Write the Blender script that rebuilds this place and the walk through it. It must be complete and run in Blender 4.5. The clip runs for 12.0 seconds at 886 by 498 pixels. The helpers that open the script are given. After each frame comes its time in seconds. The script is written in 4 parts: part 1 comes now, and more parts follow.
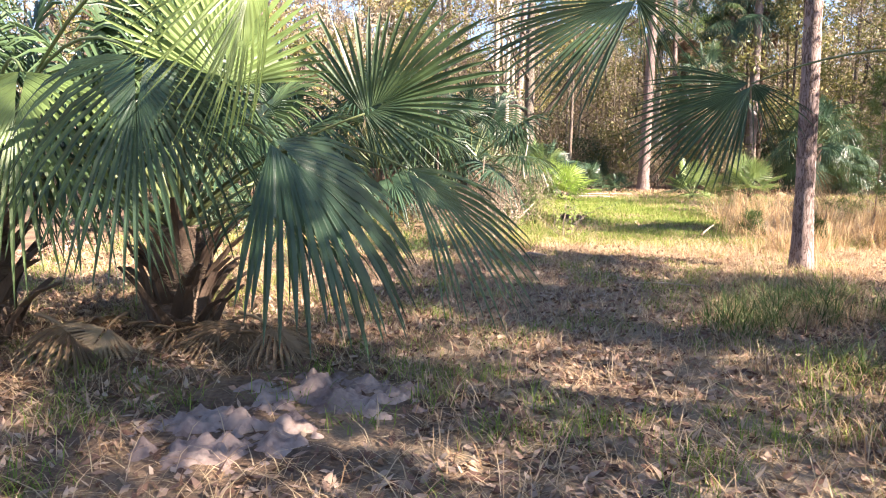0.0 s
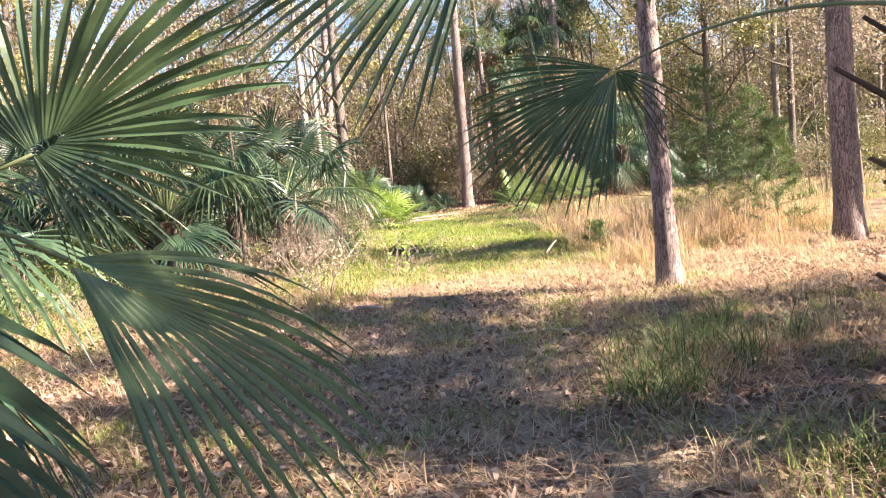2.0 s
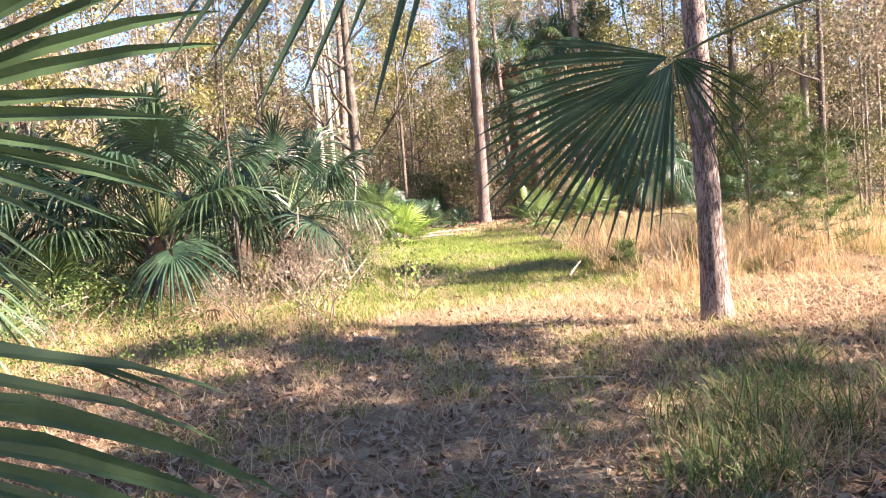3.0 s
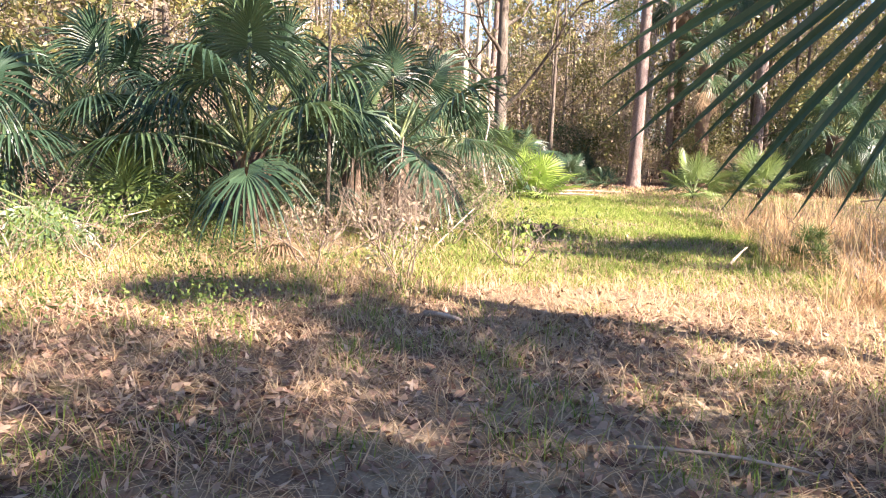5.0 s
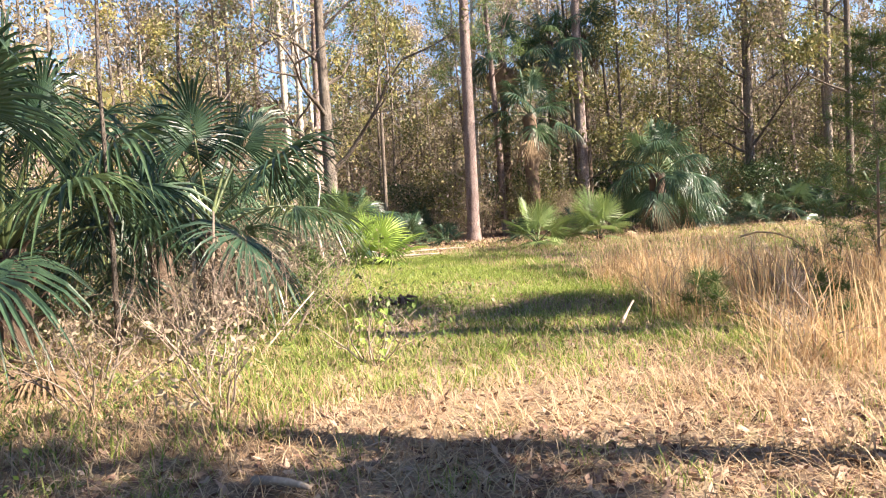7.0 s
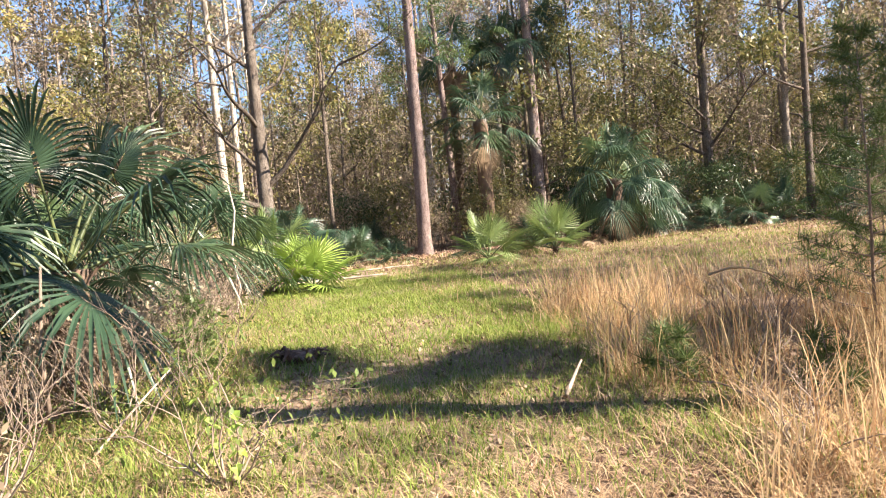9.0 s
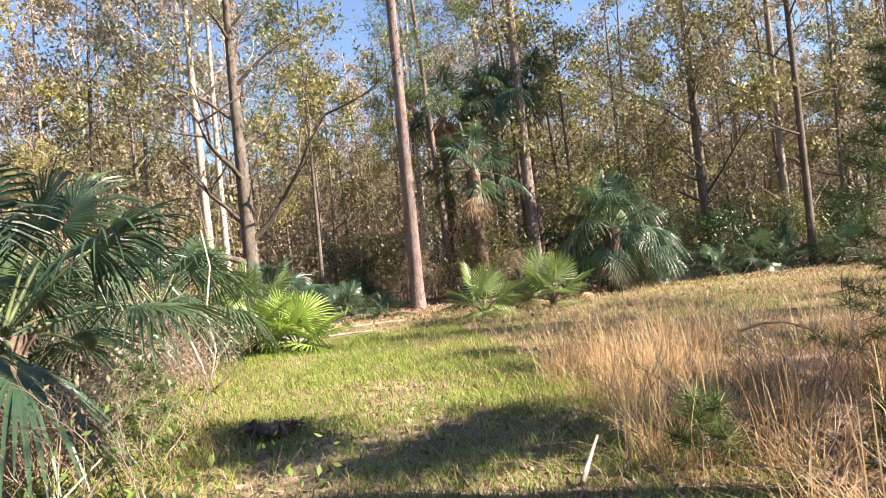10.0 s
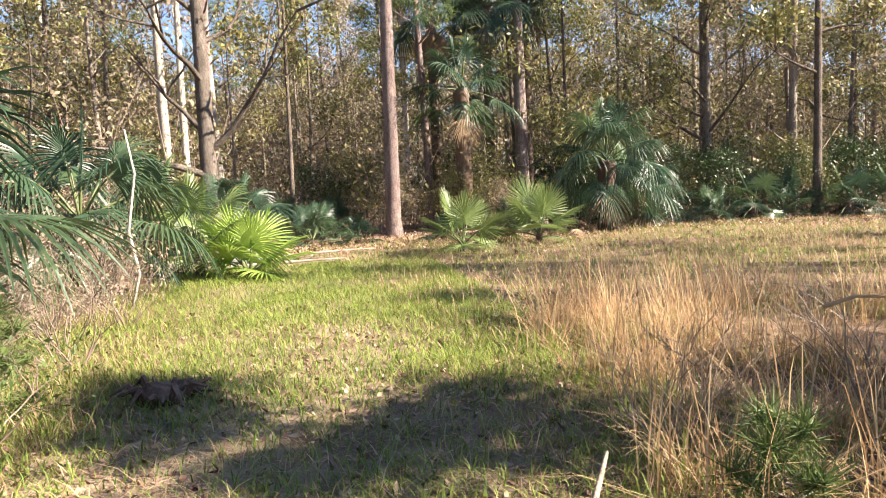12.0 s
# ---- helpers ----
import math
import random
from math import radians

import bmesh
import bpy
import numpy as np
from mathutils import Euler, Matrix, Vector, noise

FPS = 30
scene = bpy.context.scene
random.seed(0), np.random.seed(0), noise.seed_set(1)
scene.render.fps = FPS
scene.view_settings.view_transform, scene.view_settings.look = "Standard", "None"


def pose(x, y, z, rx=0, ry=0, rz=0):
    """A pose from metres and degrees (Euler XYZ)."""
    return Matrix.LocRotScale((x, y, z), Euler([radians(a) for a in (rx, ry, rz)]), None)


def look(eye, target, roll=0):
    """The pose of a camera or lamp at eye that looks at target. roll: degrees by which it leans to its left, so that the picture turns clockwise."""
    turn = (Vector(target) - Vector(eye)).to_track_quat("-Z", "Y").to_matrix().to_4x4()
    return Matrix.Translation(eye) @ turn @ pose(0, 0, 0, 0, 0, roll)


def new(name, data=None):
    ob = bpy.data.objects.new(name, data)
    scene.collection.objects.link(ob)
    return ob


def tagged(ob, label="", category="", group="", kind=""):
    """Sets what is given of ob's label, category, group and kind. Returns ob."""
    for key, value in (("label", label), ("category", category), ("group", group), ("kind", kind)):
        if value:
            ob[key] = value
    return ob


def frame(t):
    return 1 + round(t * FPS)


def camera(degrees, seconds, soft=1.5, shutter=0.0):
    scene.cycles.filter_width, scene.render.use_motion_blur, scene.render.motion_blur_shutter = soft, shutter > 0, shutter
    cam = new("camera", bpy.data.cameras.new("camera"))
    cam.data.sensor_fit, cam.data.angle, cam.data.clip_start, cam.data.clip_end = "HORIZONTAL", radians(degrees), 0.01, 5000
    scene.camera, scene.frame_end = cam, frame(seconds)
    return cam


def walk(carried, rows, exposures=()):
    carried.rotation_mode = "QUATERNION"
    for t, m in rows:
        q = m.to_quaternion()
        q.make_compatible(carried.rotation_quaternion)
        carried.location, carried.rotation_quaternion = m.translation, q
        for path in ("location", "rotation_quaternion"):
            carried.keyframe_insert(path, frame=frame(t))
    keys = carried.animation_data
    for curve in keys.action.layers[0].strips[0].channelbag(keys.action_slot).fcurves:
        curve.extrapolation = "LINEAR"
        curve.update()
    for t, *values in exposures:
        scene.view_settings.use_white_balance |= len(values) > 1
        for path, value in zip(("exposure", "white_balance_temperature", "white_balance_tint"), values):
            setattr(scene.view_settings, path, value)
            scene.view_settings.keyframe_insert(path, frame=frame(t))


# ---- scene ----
cam = camera(63.5, 12.0, soft=1.1)
PATH = [
    (0, (0.068, 0.052, 1.508), (-0.005, 2.036, 1.263), 0.8),
    (0.5, (0.193, 0.597, 1.59), (0.489, 2.565, 1.396), -0.4),
    (1, (0.27, 1.171, 1.595), (0.506, 3.157, 1.578), -4.3),
    (1.5, (0.26, 1.712, 1.574), (0.516, 3.693, 1.474), -5.4),
    (2, (0.317, 2.235, 1.581), (0.711, 4.186, 1.394), -5.3),
    (2.5, (0.47, 2.79, 1.588), (0.9, 4.738, 1.45), -5.5),
    (2.7, (0.515, 3.015, 1.591), (0.894, 4.973, 1.452), -5.7),
    (4.3, (1.084, 4.876, 1.44), (1.402, 6.832, 1.171), -1.0),
    (4.5, (1.13, 5.077, 1.409), (1.336, 7.045, 1.116), -1.1),
    (5, (1.243, 5.611, 1.399), (1.207, 7.592, 1.131), 1.9),
    (5.5, (1.229, 6.165, 1.364), (1.23, 8.129, 0.987), 4.0),
    (6, (1.212, 6.747, 1.388), (1.193, 8.737, 1.191), 0.2),
    (6.5, (1.192, 7.202, 1.452), (1.257, 9.198, 1.353), -1.0),
    (7, (1.301, 7.61, 1.428), (1.708, 9.565, 1.327), -3.4),
    (7.2, (1.374, 7.761, 1.435), (1.794, 9.715, 1.354), -4.2),
    (8.8, (2.315, 9.094, 1.785), (2.822, 11.028, 1.726), -3.4),
    (9, (2.343, 9.247, 1.778), (2.847, 11.18, 1.68), -5.0),
    (9.5, (2.445, 9.725, 1.802), (2.978, 11.652, 1.751), -6.7),
    (10, (2.656, 10.229, 1.764), (3.19, 12.156, 1.81), -5.9),
    (10.5, (2.925, 10.791, 1.714), (3.7, 12.634, 1.679), -6.0),
    (11, (3.018, 11.163, 1.718), (3.733, 13.028, 1.618), -5.0),
    (11.5, (3.264, 11.708, 1.695), (3.786, 13.635, 1.587), -3.4),
    (12, (3.428, 12.26, 1.708), (3.989, 14.173, 1.549), -2.5),
]
walk(cam, [(t, look(eye, target, roll)) for t, eye, target, roll in PATH],
     exposures=[(0, 2.62, 6500, 21), (5.5, 2.62, 6500, 24), (6.5, 2.3, 6500, 19), (7.2, 2.22, 6500, 18), (9, 2.1, 6500, 18), (12, 2.12, 6500, 18)])

# ---------------------------------------------------------------- light
SUN_TO = Vector((0.88, -0.48, 0.0)).normalized()
SUN_EL = radians(36)
sun_vec = Vector((SUN_TO.x * math.cos(SUN_EL), SUN_TO.y * math.cos(SUN_EL), math.sin(SUN_EL)))
world = bpy.data.worlds.new("world")
scene.world = world
world.use_nodes = True
wn = world.node_tree
sky = wn.nodes.new("ShaderNodeTexSky")
sky.sky_type = 'NISHITA'
sky.sun_disc = False
sky.sun_elevation = SUN_EL
sky.sun_rotation = math.atan2(SUN_TO.x, SUN_TO.y)
sky.altitude = 1200
sky.air_density, sky.dust_density, sky.ozone_density = 1.0, 0.15, 2.2
wn.nodes["Background"].inputs["Strength"].default_value = 0.062
wn.links.new(sky.outputs["Color"], wn.nodes["Background"].inputs["Color"])
sun_data = bpy.data.lights.new("sun", 'SUN')
sun_data.energy, sun_data.angle, sun_data.color = 5.0, radians(0.53), (1.0, 0.90, 0.72)
sun = new("sun", sun_data)
sun.matrix_world = look(sun_vec * 60, (0, 0, 0))


# ---------------------------------------------------------------- materials
def material(name, colours, rough=0.7, scale=8.0, detail=4.0, bump=0.3, bump_scale=40.0, through_light=0.0,
             island=0.0, per_object=0.0, stretch=(1, 1, 1), spec=0.3, wear=None, bump_dist=0.01):
    """Colours along a ramp, mixed by noise at two scales, by loose piece and by object."""
    m = bpy.data.materials.new(name)
    m.use_nodes = True
    nt = m.node_tree
    nodes, links = nt.nodes, nt.links
    bsdf = nodes["Principled BSDF"]
    bsdf.inputs["Roughness"].default_value = rough
    bsdf.inputs["Specular IOR Level"].default_value = spec
    tc = nodes.new("ShaderNodeTexCoord")
    mp = nodes.new("ShaderNodeMapping")
    mp.inputs["Scale"].default_value = stretch
    links.new(tc.outputs["Object"], mp.inputs["Vector"])
    n1 = nodes.new("ShaderNodeTexNoise")
    n1.inputs["Scale"].default_value, n1.inputs["Detail"].default_value = scale, detail
    n2 = nodes.new("ShaderNodeTexNoise")
    n2.inputs["Scale"].default_value, n2.inputs["Detail"].default_value = bump_scale, 3.0
    links.new(mp.outputs["Vector"], n1.inputs["Vector"])
    links.new(mp.outputs["Vector"], n2.inputs["Vector"])

    def math_node(op, a, b):
        node = nodes.new("ShaderNodeMath")
        node.operation = op
        for k, v in ((0, a), (1, b)):
            if isinstance(v, (int, float)):
                node.inputs[k].default_value = v
            else:
                links.new(v, node.inputs[k])
        return node.outputs[0]

    base = 1.0 - island - per_object
    fac = math_node('MULTIPLY', math_node('ADD', math_node('MULTIPLY', n1.outputs["Fac"], 0.7), math_node('MULTIPLY', n2.outputs["Fac"], 0.3)), base)
    if island > 0:
        geo = nodes.new("ShaderNodeNewGeometry")
        fac = math_node('ADD', fac, math_node('MULTIPLY', geo.outputs["Random Per Island"], island))
    if per_object > 0:
        oi = nodes.new("ShaderNodeObjectInfo")
        fac = math_node('ADD', fac, math_node('MULTIPLY', oi.outputs["Random"], per_object))
    ramp = nodes.new("ShaderNodeValToRGB")
    lo, hi = (0.32, 0.68) if island + per_object < 0.3 else (0.12, 0.88)
    el = ramp.color_ramp.elements
    while len(el) < len(colours):
        el.new(0.5)
    for k, c in enumerate(colours):
        el[k].position = lo + (hi - lo) * k / max(1, len(colours) - 1)
        el[k].color = (*c, 1)
    links.new(fac, ramp.inputs["Fac"])
    colour = ramp.outputs["Color"]
    if wear:
        at = nodes.new("ShaderNodeAttribute")
        at.attribute_name = wear[0]
        r2 = nodes.new("ShaderNodeValToRGB")
        e2 = r2.color_ramp.elements
        while len(e2) < len(wear[1]):
            e2.new(0.5)
        for k, c in enumerate(wear[1]):
            e2[k].position = 0.3 + 0.4 * k / max(1, len(wear[1]) - 1)
            e2[k].color = (*c, 1)
        links.new(fac, r2.inputs["Fac"])
        mix = nodes.new("ShaderNodeMix")
        mix.data_type = 'RGBA'
        links.new(at.outputs["Fac"], mix.inputs["Factor"])
        links.new(colour, mix.inputs["A"])
        links.new(r2.outputs["Color"], mix.inputs["B"])
        colour = mix.outputs["Result"]
    links.new(colour, bsdf.inputs["Base Color"])
    if bump:
        bn = nodes.new("ShaderNodeBump")
        bn.inputs["Strength"].default_value, bn.inputs["Distance"].default_value = bump, bump_dist
        links.new(n2.outputs["Fac"], bn.inputs["Height"])
        links.new(bn.outputs["Normal"], bsdf.inputs["Normal"])
    if through_light:
        tr = nodes.new("ShaderNodeBsdfTranslucent")
        links.new(colour, tr.inputs["Color"])
        mx = nodes.new("ShaderNodeMixShader")
        mx.inputs["Fac"].default_value = through_light
        links.new(bsdf.outputs["BSDF"], mx.inputs[1])
        links.new(tr.outputs["BSDF"], mx.inputs[2])
        links.new(mx.outputs["Shader"], nodes["Material Output"].inputs["Surface"])
    return m


def bark_material(name, colours, plate=9.0, depth=0.03, stretch=(1, 1, 0.35)):
    m = material(name, colours, rough=0.9, scale=3.0, bump=0.0, stretch=stretch, spec=0.15, per_object=0.15)
    nt = m.node_tree
    mp = next(n for n in nt.nodes if n.type == 'MAPPING')
    vor = nt.nodes.new("ShaderNodeTexVoronoi")
    vor.feature = 'DISTANCE_TO_EDGE'
    vor.inputs["Scale"].default_value = plate
    nz = nt.nodes.new("ShaderNodeTexNoise")
    nz.inputs["Scale"].default_value = plate * 1.5
    add = nt.nodes.new("ShaderNodeMix")
    add.data_type = 'VECTOR'
    add.inputs["Factor"].default_value = 0.22
    nt.links.new(mp.outputs["Vector"], nz.inputs["Vector"])
    nt.links.new(mp.outputs["Vector"], add.inputs["A"])
    nt.links.new(nz.outputs["Color"], add.inputs["B"])
    nt.links.new(add.outputs["Result"], vor.inputs["Vector"])
    rp = nt.nodes.new("ShaderNodeValToRGB")
    rp.color_ramp.elements[0].position, rp.color_ramp.elements[0].color = 0.0, (0.38, 0.33, 0.30, 1)
    rp.color_ramp.elements[1].position, rp.color_ramp.elements[1].color = 0.11, (1, 1, 1, 1)
    nt.links.new(vor.outputs["Distance"], rp.inputs["Fac"])
    bsdf = nt.nodes["Principled BSDF"]
    old = bsdf.inputs["Base Color"].links[0].from_socket
    mul = nt.nodes.new("ShaderNodeMix")
    mul.data_type, mul.blend_type = 'RGBA', 'MULTIPLY'
    mul.inputs["Factor"].default_value = 1.0
    nt.links.new(old, mul.inputs["A"])
    nt.links.new(rp.outputs["Color"], mul.inputs["B"])
    nt.links.new(mul.outputs["Result"], bsdf.inputs["Base Color"])
    bn = nt.nodes.new("ShaderNodeBump")
    bn.inputs["Strength"].default_value, bn.inputs["Distance"].default_value = 0.9, depth
    nt.links.new(rp.outputs["Color"], bn.inputs["Height"])
    nt.links.new(bn.outputs["Normal"], bsdf.inputs["Normal"])
    return m


M_GROUND = material("ground_litter", [(0.07, 0.045, 0.032), (0.15, 0.10, 0.07), (0.25, 0.175, 0.115), (0.13, 0.12, 0.05)], rough=0.95, scale=1.3,
                    bump=0.8, bump_scale=30, bump_dist=0.04, spec=0.1, wear=("trail", [(0.15, 0.105, 0.075), (0.27, 0.20, 0.135), (0.36, 0.29, 0.20), (0.24, 0.21, 0.10)]))
M_FROND = material("palm_frond", [(0.022, 0.050, 0.030), (0.048, 0.092, 0.050), (0.12, 0.175, 0.062)], rough=0.36, scale=1.6, bump=0.15,
                   bump_scale=60, through_light=0.26, per_object=0.45, spec=0.5)
M_FROND_BRIGHT = material("young_frond", [(0.20, 0.30, 0.06), (0.32, 0.44, 0.09), (0.45, 0.53, 0.14)], rough=0.4, scale=3, bump=0.15,
                          bump_scale=60, through_light=0.35, per_object=0.4, spec=0.45)
# pale palmetto green; also paints sunlight onto some cabbage palm fronds
M_FROND_MID = material("palmetto_frond", [(0.10, 0.16, 0.05), (0.18, 0.25, 0.08), (0.28, 0.34, 0.12)], rough=0.4, scale=3, bump=0.15,
                       bump_scale=60, through_light=0.3, per_object=0.4, spec=0.45)
M_FROND_DEAD = material("dead_frond", [(0.10, 0.065, 0.04), (0.22, 0.15, 0.09), (0.33, 0.25, 0.16)], rough=0.85, scale=4, bump=0.3,
                        bump_scale=50, through_light=0.12, per_object=0.5)
M_PETIOLE = material("palm_stalk", [(0.05, 0.075, 0.03), (0.10, 0.13, 0.05), (0.17, 0.19, 0.08)], rough=0.45, scale=5, bump=0.1, per_object=0.3, spec=0.45)
M_BOOT = material("palm_boot", [(0.038, 0.027, 0.02), (0.09, 0.06, 0.043), (0.22, 0.15, 0.105)], rough=0.9, scale=6, bump=0.6, bump_scale=45,
                  stretch=(1, 1, 0.4), per_object=0.4, bump_dist=0.02)
M_PALM_TRUNK = material("palm_trunk", [(0.06, 0.04, 0.03), (0.13, 0.09, 0.065), (0.24, 0.18, 0.13)], rough=0.95, scale=4, bump=0.8, bump_scale=25,
                        stretch=(1, 1, 2.5), bump_dist=0.03)
M_PINE = bark_material("pine_bark", [(0.17, 0.125, 0.115), (0.30, 0.23, 0.21), (0.46, 0.38, 0.34)], plate=15, stretch=(1, 1, 0.22))
M_OAK = bark_material("oak_bark", [(0.09, 0.072, 0.06), (0.17, 0.14, 0.115), (0.27, 0.235, 0.20)], plate=16, depth=0.02)
M_GREY = bark_material("grey_bark", [(0.13, 0.105, 0.085), (0.24, 0.20, 0.165), (0.37, 0.32, 0.265)], plate=20, depth=0.012)
M_PALE = bark_material("pale_bark", [(0.38, 0.33, 0.27), (0.55, 0.49, 0.41), (0.68, 0.62, 0.53)], plate=14, depth=0.01)
M_TWIG = material("twig_bark", [(0.14, 0.10, 0.08), (0.26, 0.20, 0.155), (0.38, 0.31, 0.25)], rough=0.9, scale=6, bump=0.3, per_object=0.3)
M_LEAF_OLIVE = material("olive_leaves", [(0.05, 0.065, 0.02), (0.13, 0.14, 0.045), (0.23, 0.215, 0.075), (0.31, 0.235, 0.095)], rough=0.5, scale=0.5, bump=0,
                        through_light=0.3, island=0.6, spec=0.4)
M_LEAF_TAN = material("autumn_leaves", [(0.15, 0.115, 0.08), (0.28, 0.22, 0.155), (0.39, 0.32, 0.225), (0.28, 0.265, 0.14)], rough=0.65, scale=0.5, bump=0,
                      through_light=0.35, island=0.6)
M_LEAF_YELLOW = material("yellow_leaves", [(0.17, 0.18, 0.06), (0.28, 0.27, 0.09), (0.37, 0.32, 0.12), (0.33, 0.22, 0.10)], rough=0.6, scale=0.5, bump=0,
                         through_light=0.4, island=0.6)
M_LEAF_DARK = material("evergreen_leaves", [(0.02, 0.04, 0.015), (0.045, 0.08, 0.025), (0.09, 0.13, 0.04)], rough=0.4, scale=0.5, bump=0,
                       through_light=0.2, island=0.6, spec=0.45)
M_LEAF_FRESH = material("fresh_leaves", [(0.06, 0.10, 0.028), (0.115, 0.17, 0.045), (0.21, 0.26, 0.075)], rough=0.5, scale=0.6, bump=0,
                        through_light=0.4, island=0.6)
M_NEEDLE = material("pine_needles", [(0.05, 0.09, 0.025), (0.10, 0.15, 0.045), (0.19, 0.23, 0.07)], rough=0.5, scale=0.7, bump=0, through_light=0.25, island=0.6)
M_GRASS_GREEN = material("green_grass", [(0.06, 0.115, 0.018), (0.16, 0.24, 0.04), (0.29, 0.35, 0.075), (0.40, 0.40, 0.14)], rough=0.6, scale=0.4, bump=0,
                         through_light=0.35, island=0.55)
M_GRASS_DRY = material("dry_grass", [(0.20, 0.115, 0.058), (0.42, 0.275, 0.155), (0.58, 0.44, 0.285), (0.40, 0.335, 0.175)], rough=0.75, scale=0.4, bump=0,
                       through_light=0.3, island=0.55)
M_BROOM = material("broom_grass", [(0.20, 0.105, 0.055), (0.46, 0.29, 0.15), (0.72, 0.55, 0.33), (0.52, 0.36, 0.18)], rough=0.75, scale=0.8, bump=0, through_light=0.42, island=0.6)
# green grass darkened: the shade beside the trail is put into its colour
M_GRASS_SHADED = material("dark_green_grass", [(0.035, 0.065, 0.018), (0.07, 0.115, 0.03), (0.14, 0.19, 0.06), (0.26, 0.27, 0.11)], rough=0.6, scale=0.6, bump=0, through_light=0.3, island=0.6)
M_LITTER = material("fallen_leaves", [(0.09, 0.05, 0.038), (0.22, 0.125, 0.088), (0.37, 0.25, 0.18), (0.48, 0.38, 0.29)], rough=0.85, scale=0.7, bump=0,
                    through_light=0.1, island=0.7)
M_WOOD = material("weathered_wood", [(0.20, 0.15, 0.12), (0.34, 0.27, 0.21), (0.50, 0.42, 0.34)], rough=0.9, scale=5, bump=0.5, bump_scale=40, stretch=(1, 1, 0.3))
M_STUMP = material("stump_wood", [(0.05, 0.03, 0.025), (0.12, 0.075, 0.06), (0.22, 0.15, 0.12)], rough=0.95, scale=8, bump=0.6, bump_scale=40, stretch=(1, 1, 0.3))
M_SAND = material("bare_sand", [(0.14, 0.095, 0.085), (0.30, 0.225, 0.195), (0.46, 0.365, 0.315)], rough=0.95, scale=3, bump=0.6, bump_scale=25, bump_dist=0.02, spec=0.1)


# ---------------------------------------------------------------- mesh helpers
class Soup:
    """Gathers vertices and faces for one mesh."""

    def __init__(self):
        self.v, self.f, self.n = [], [], 0

    def add(self, verts, faces):
        k = self.n
        self.v.extend(verts)
        self.f.extend([tuple(i + k for i in f) for f in faces])
        self.n += len(verts)

    def mesh(self, name, mat, smooth=True):
        me = bpy.data.meshes.new(name)
        me.from_pydata([tuple(v) for v in self.v], [], self.f)
        me.materials.append(mat)
        if smooth:
            me.polygons.foreach_set("use_smooth", [True] * len(me.polygons))
        me.update()
        return me


def array_mesh(name, verts, faces, mat):
    """A mesh from arrays: verts (n, 3), faces (m, k) of one size."""
    me = bpy.data.meshes.new(name)
    me.vertices.add(len(verts))
    me.vertices.foreach_set("co", np.asarray(verts, dtype=np.float32).ravel())
    m, k = faces.shape
    me.loops.add(m * k)
    me.loops.foreach_set("vertex_index", faces.astype(np.int32).ravel())
    me.polygons.add(m)
    me.polygons.foreach_set("loop_start", np.arange(0, m * k, k, dtype=np.int32))
    me.polygons.foreach_set("loop_total", np.full(m, k, dtype=np.int32))
    me.update(calc_edges=True)
    me.validate()
    me.materials.append(mat)
    return me


def child(name, me, parent, m=None, label=""):
    ob = new(name, me)
    ob.parent = parent
    if m is not None:
        ob.matrix_basis = m
    return tagged(ob, label)


def thing(name, m, label, category, group="", kind=""):
    ob = new(name)
    ob.empty_display_size = 0.2
    ob.matrix_basis = m
    return tagged(ob, label, category, group, kind)


def tube(soup, pts, radii, sides=8, rough=0.0, rng=None, cap=True):
    """A tapered tube along pts."""
    pts = [Vector(p) for p in pts]
    rings = []
    up = Vector((0.31, 0.12, 0.94))
    for i, p in enumerate(pts):
        d = (pts[min(i + 1, len(pts) - 1)] - pts[max(i - 1, 0)]).normalized()
        a = d.orthogonal().normalized() if abs(d.dot(up)) > 0.98 else d.cross(up).normalized()
        if i and abs(a.dot(rings[-1][1])) < 0.3:
            a = (rings[-1][1] - d * rings[-1][1].dot(d)).normalized()
        b = d.cross(a)
        rings.append((p, a, b, radii[i]))
    verts, faces = [], []
    for i, (p, a, b, r) in enumerate(rings):
        for k in range(sides):
            t = 2 * math.pi * k / sides
            rr = r
            if rough and rng:
                rr *= 1 + rough * (rng.random() - 0.5)
            verts.append(p + (a * math.cos(t) + b * math.sin(t)) * rr)
    for i in range(len(rings) - 1):
        for k in range(sides):
            k2 = (k + 1) % sides
            faces.append((i * sides + k, i * sides + k2, (i + 1) * sides + k2, (i + 1) * sides + k))
    if cap:
        faces.append(tuple(reversed(range(sides))))
        faces.append(tuple(range((len(rings) - 1) * sides, len(rings) * sides)))
    soup.add(verts, faces)


def bezier(a, b, c, n):
    a, b, c = Vector(a), Vector(b), Vector(c)
    return [a * (1 - t) ** 2 + b * 2 * t * (1 - t) + c * t * t for t in [k / n for k in range(n + 1)]]


# ---------------------------------------------------------------- ground
def hump(x, y):
    return noise.noise(Vector((x * 0.5, y * 0.5, 3.1))) * 0.05 + noise.noise(Vector((x * 1.7, y * 1.7, 9.4))) * 0.025


def trail_x(y):
    """The middle line of the trail."""
    if y < 6:
        return 0.9 + 0.05 * y
    if y < 16:
        return 1.2 + (y - 6) * 0.22
    return 3.4 + (y - 16) * 0.12


def trail_at(x, y):
    """0 to 1: how far a place lies in the worn trail."""
    d = abs(x - trail_x(y)) + 0.5 * noise.noise(Vector((x * 0.6, y * 0.6, 0.5)))
    return max(0.0, min(1.0, 1.6 - d / 1.3))


def height_at(x, y):
    if abs(x - 5) > 60 or abs(y - 15) > 70:
        return 0.0
    return hump(x, y) - 0.02 * trail_at(x, y)


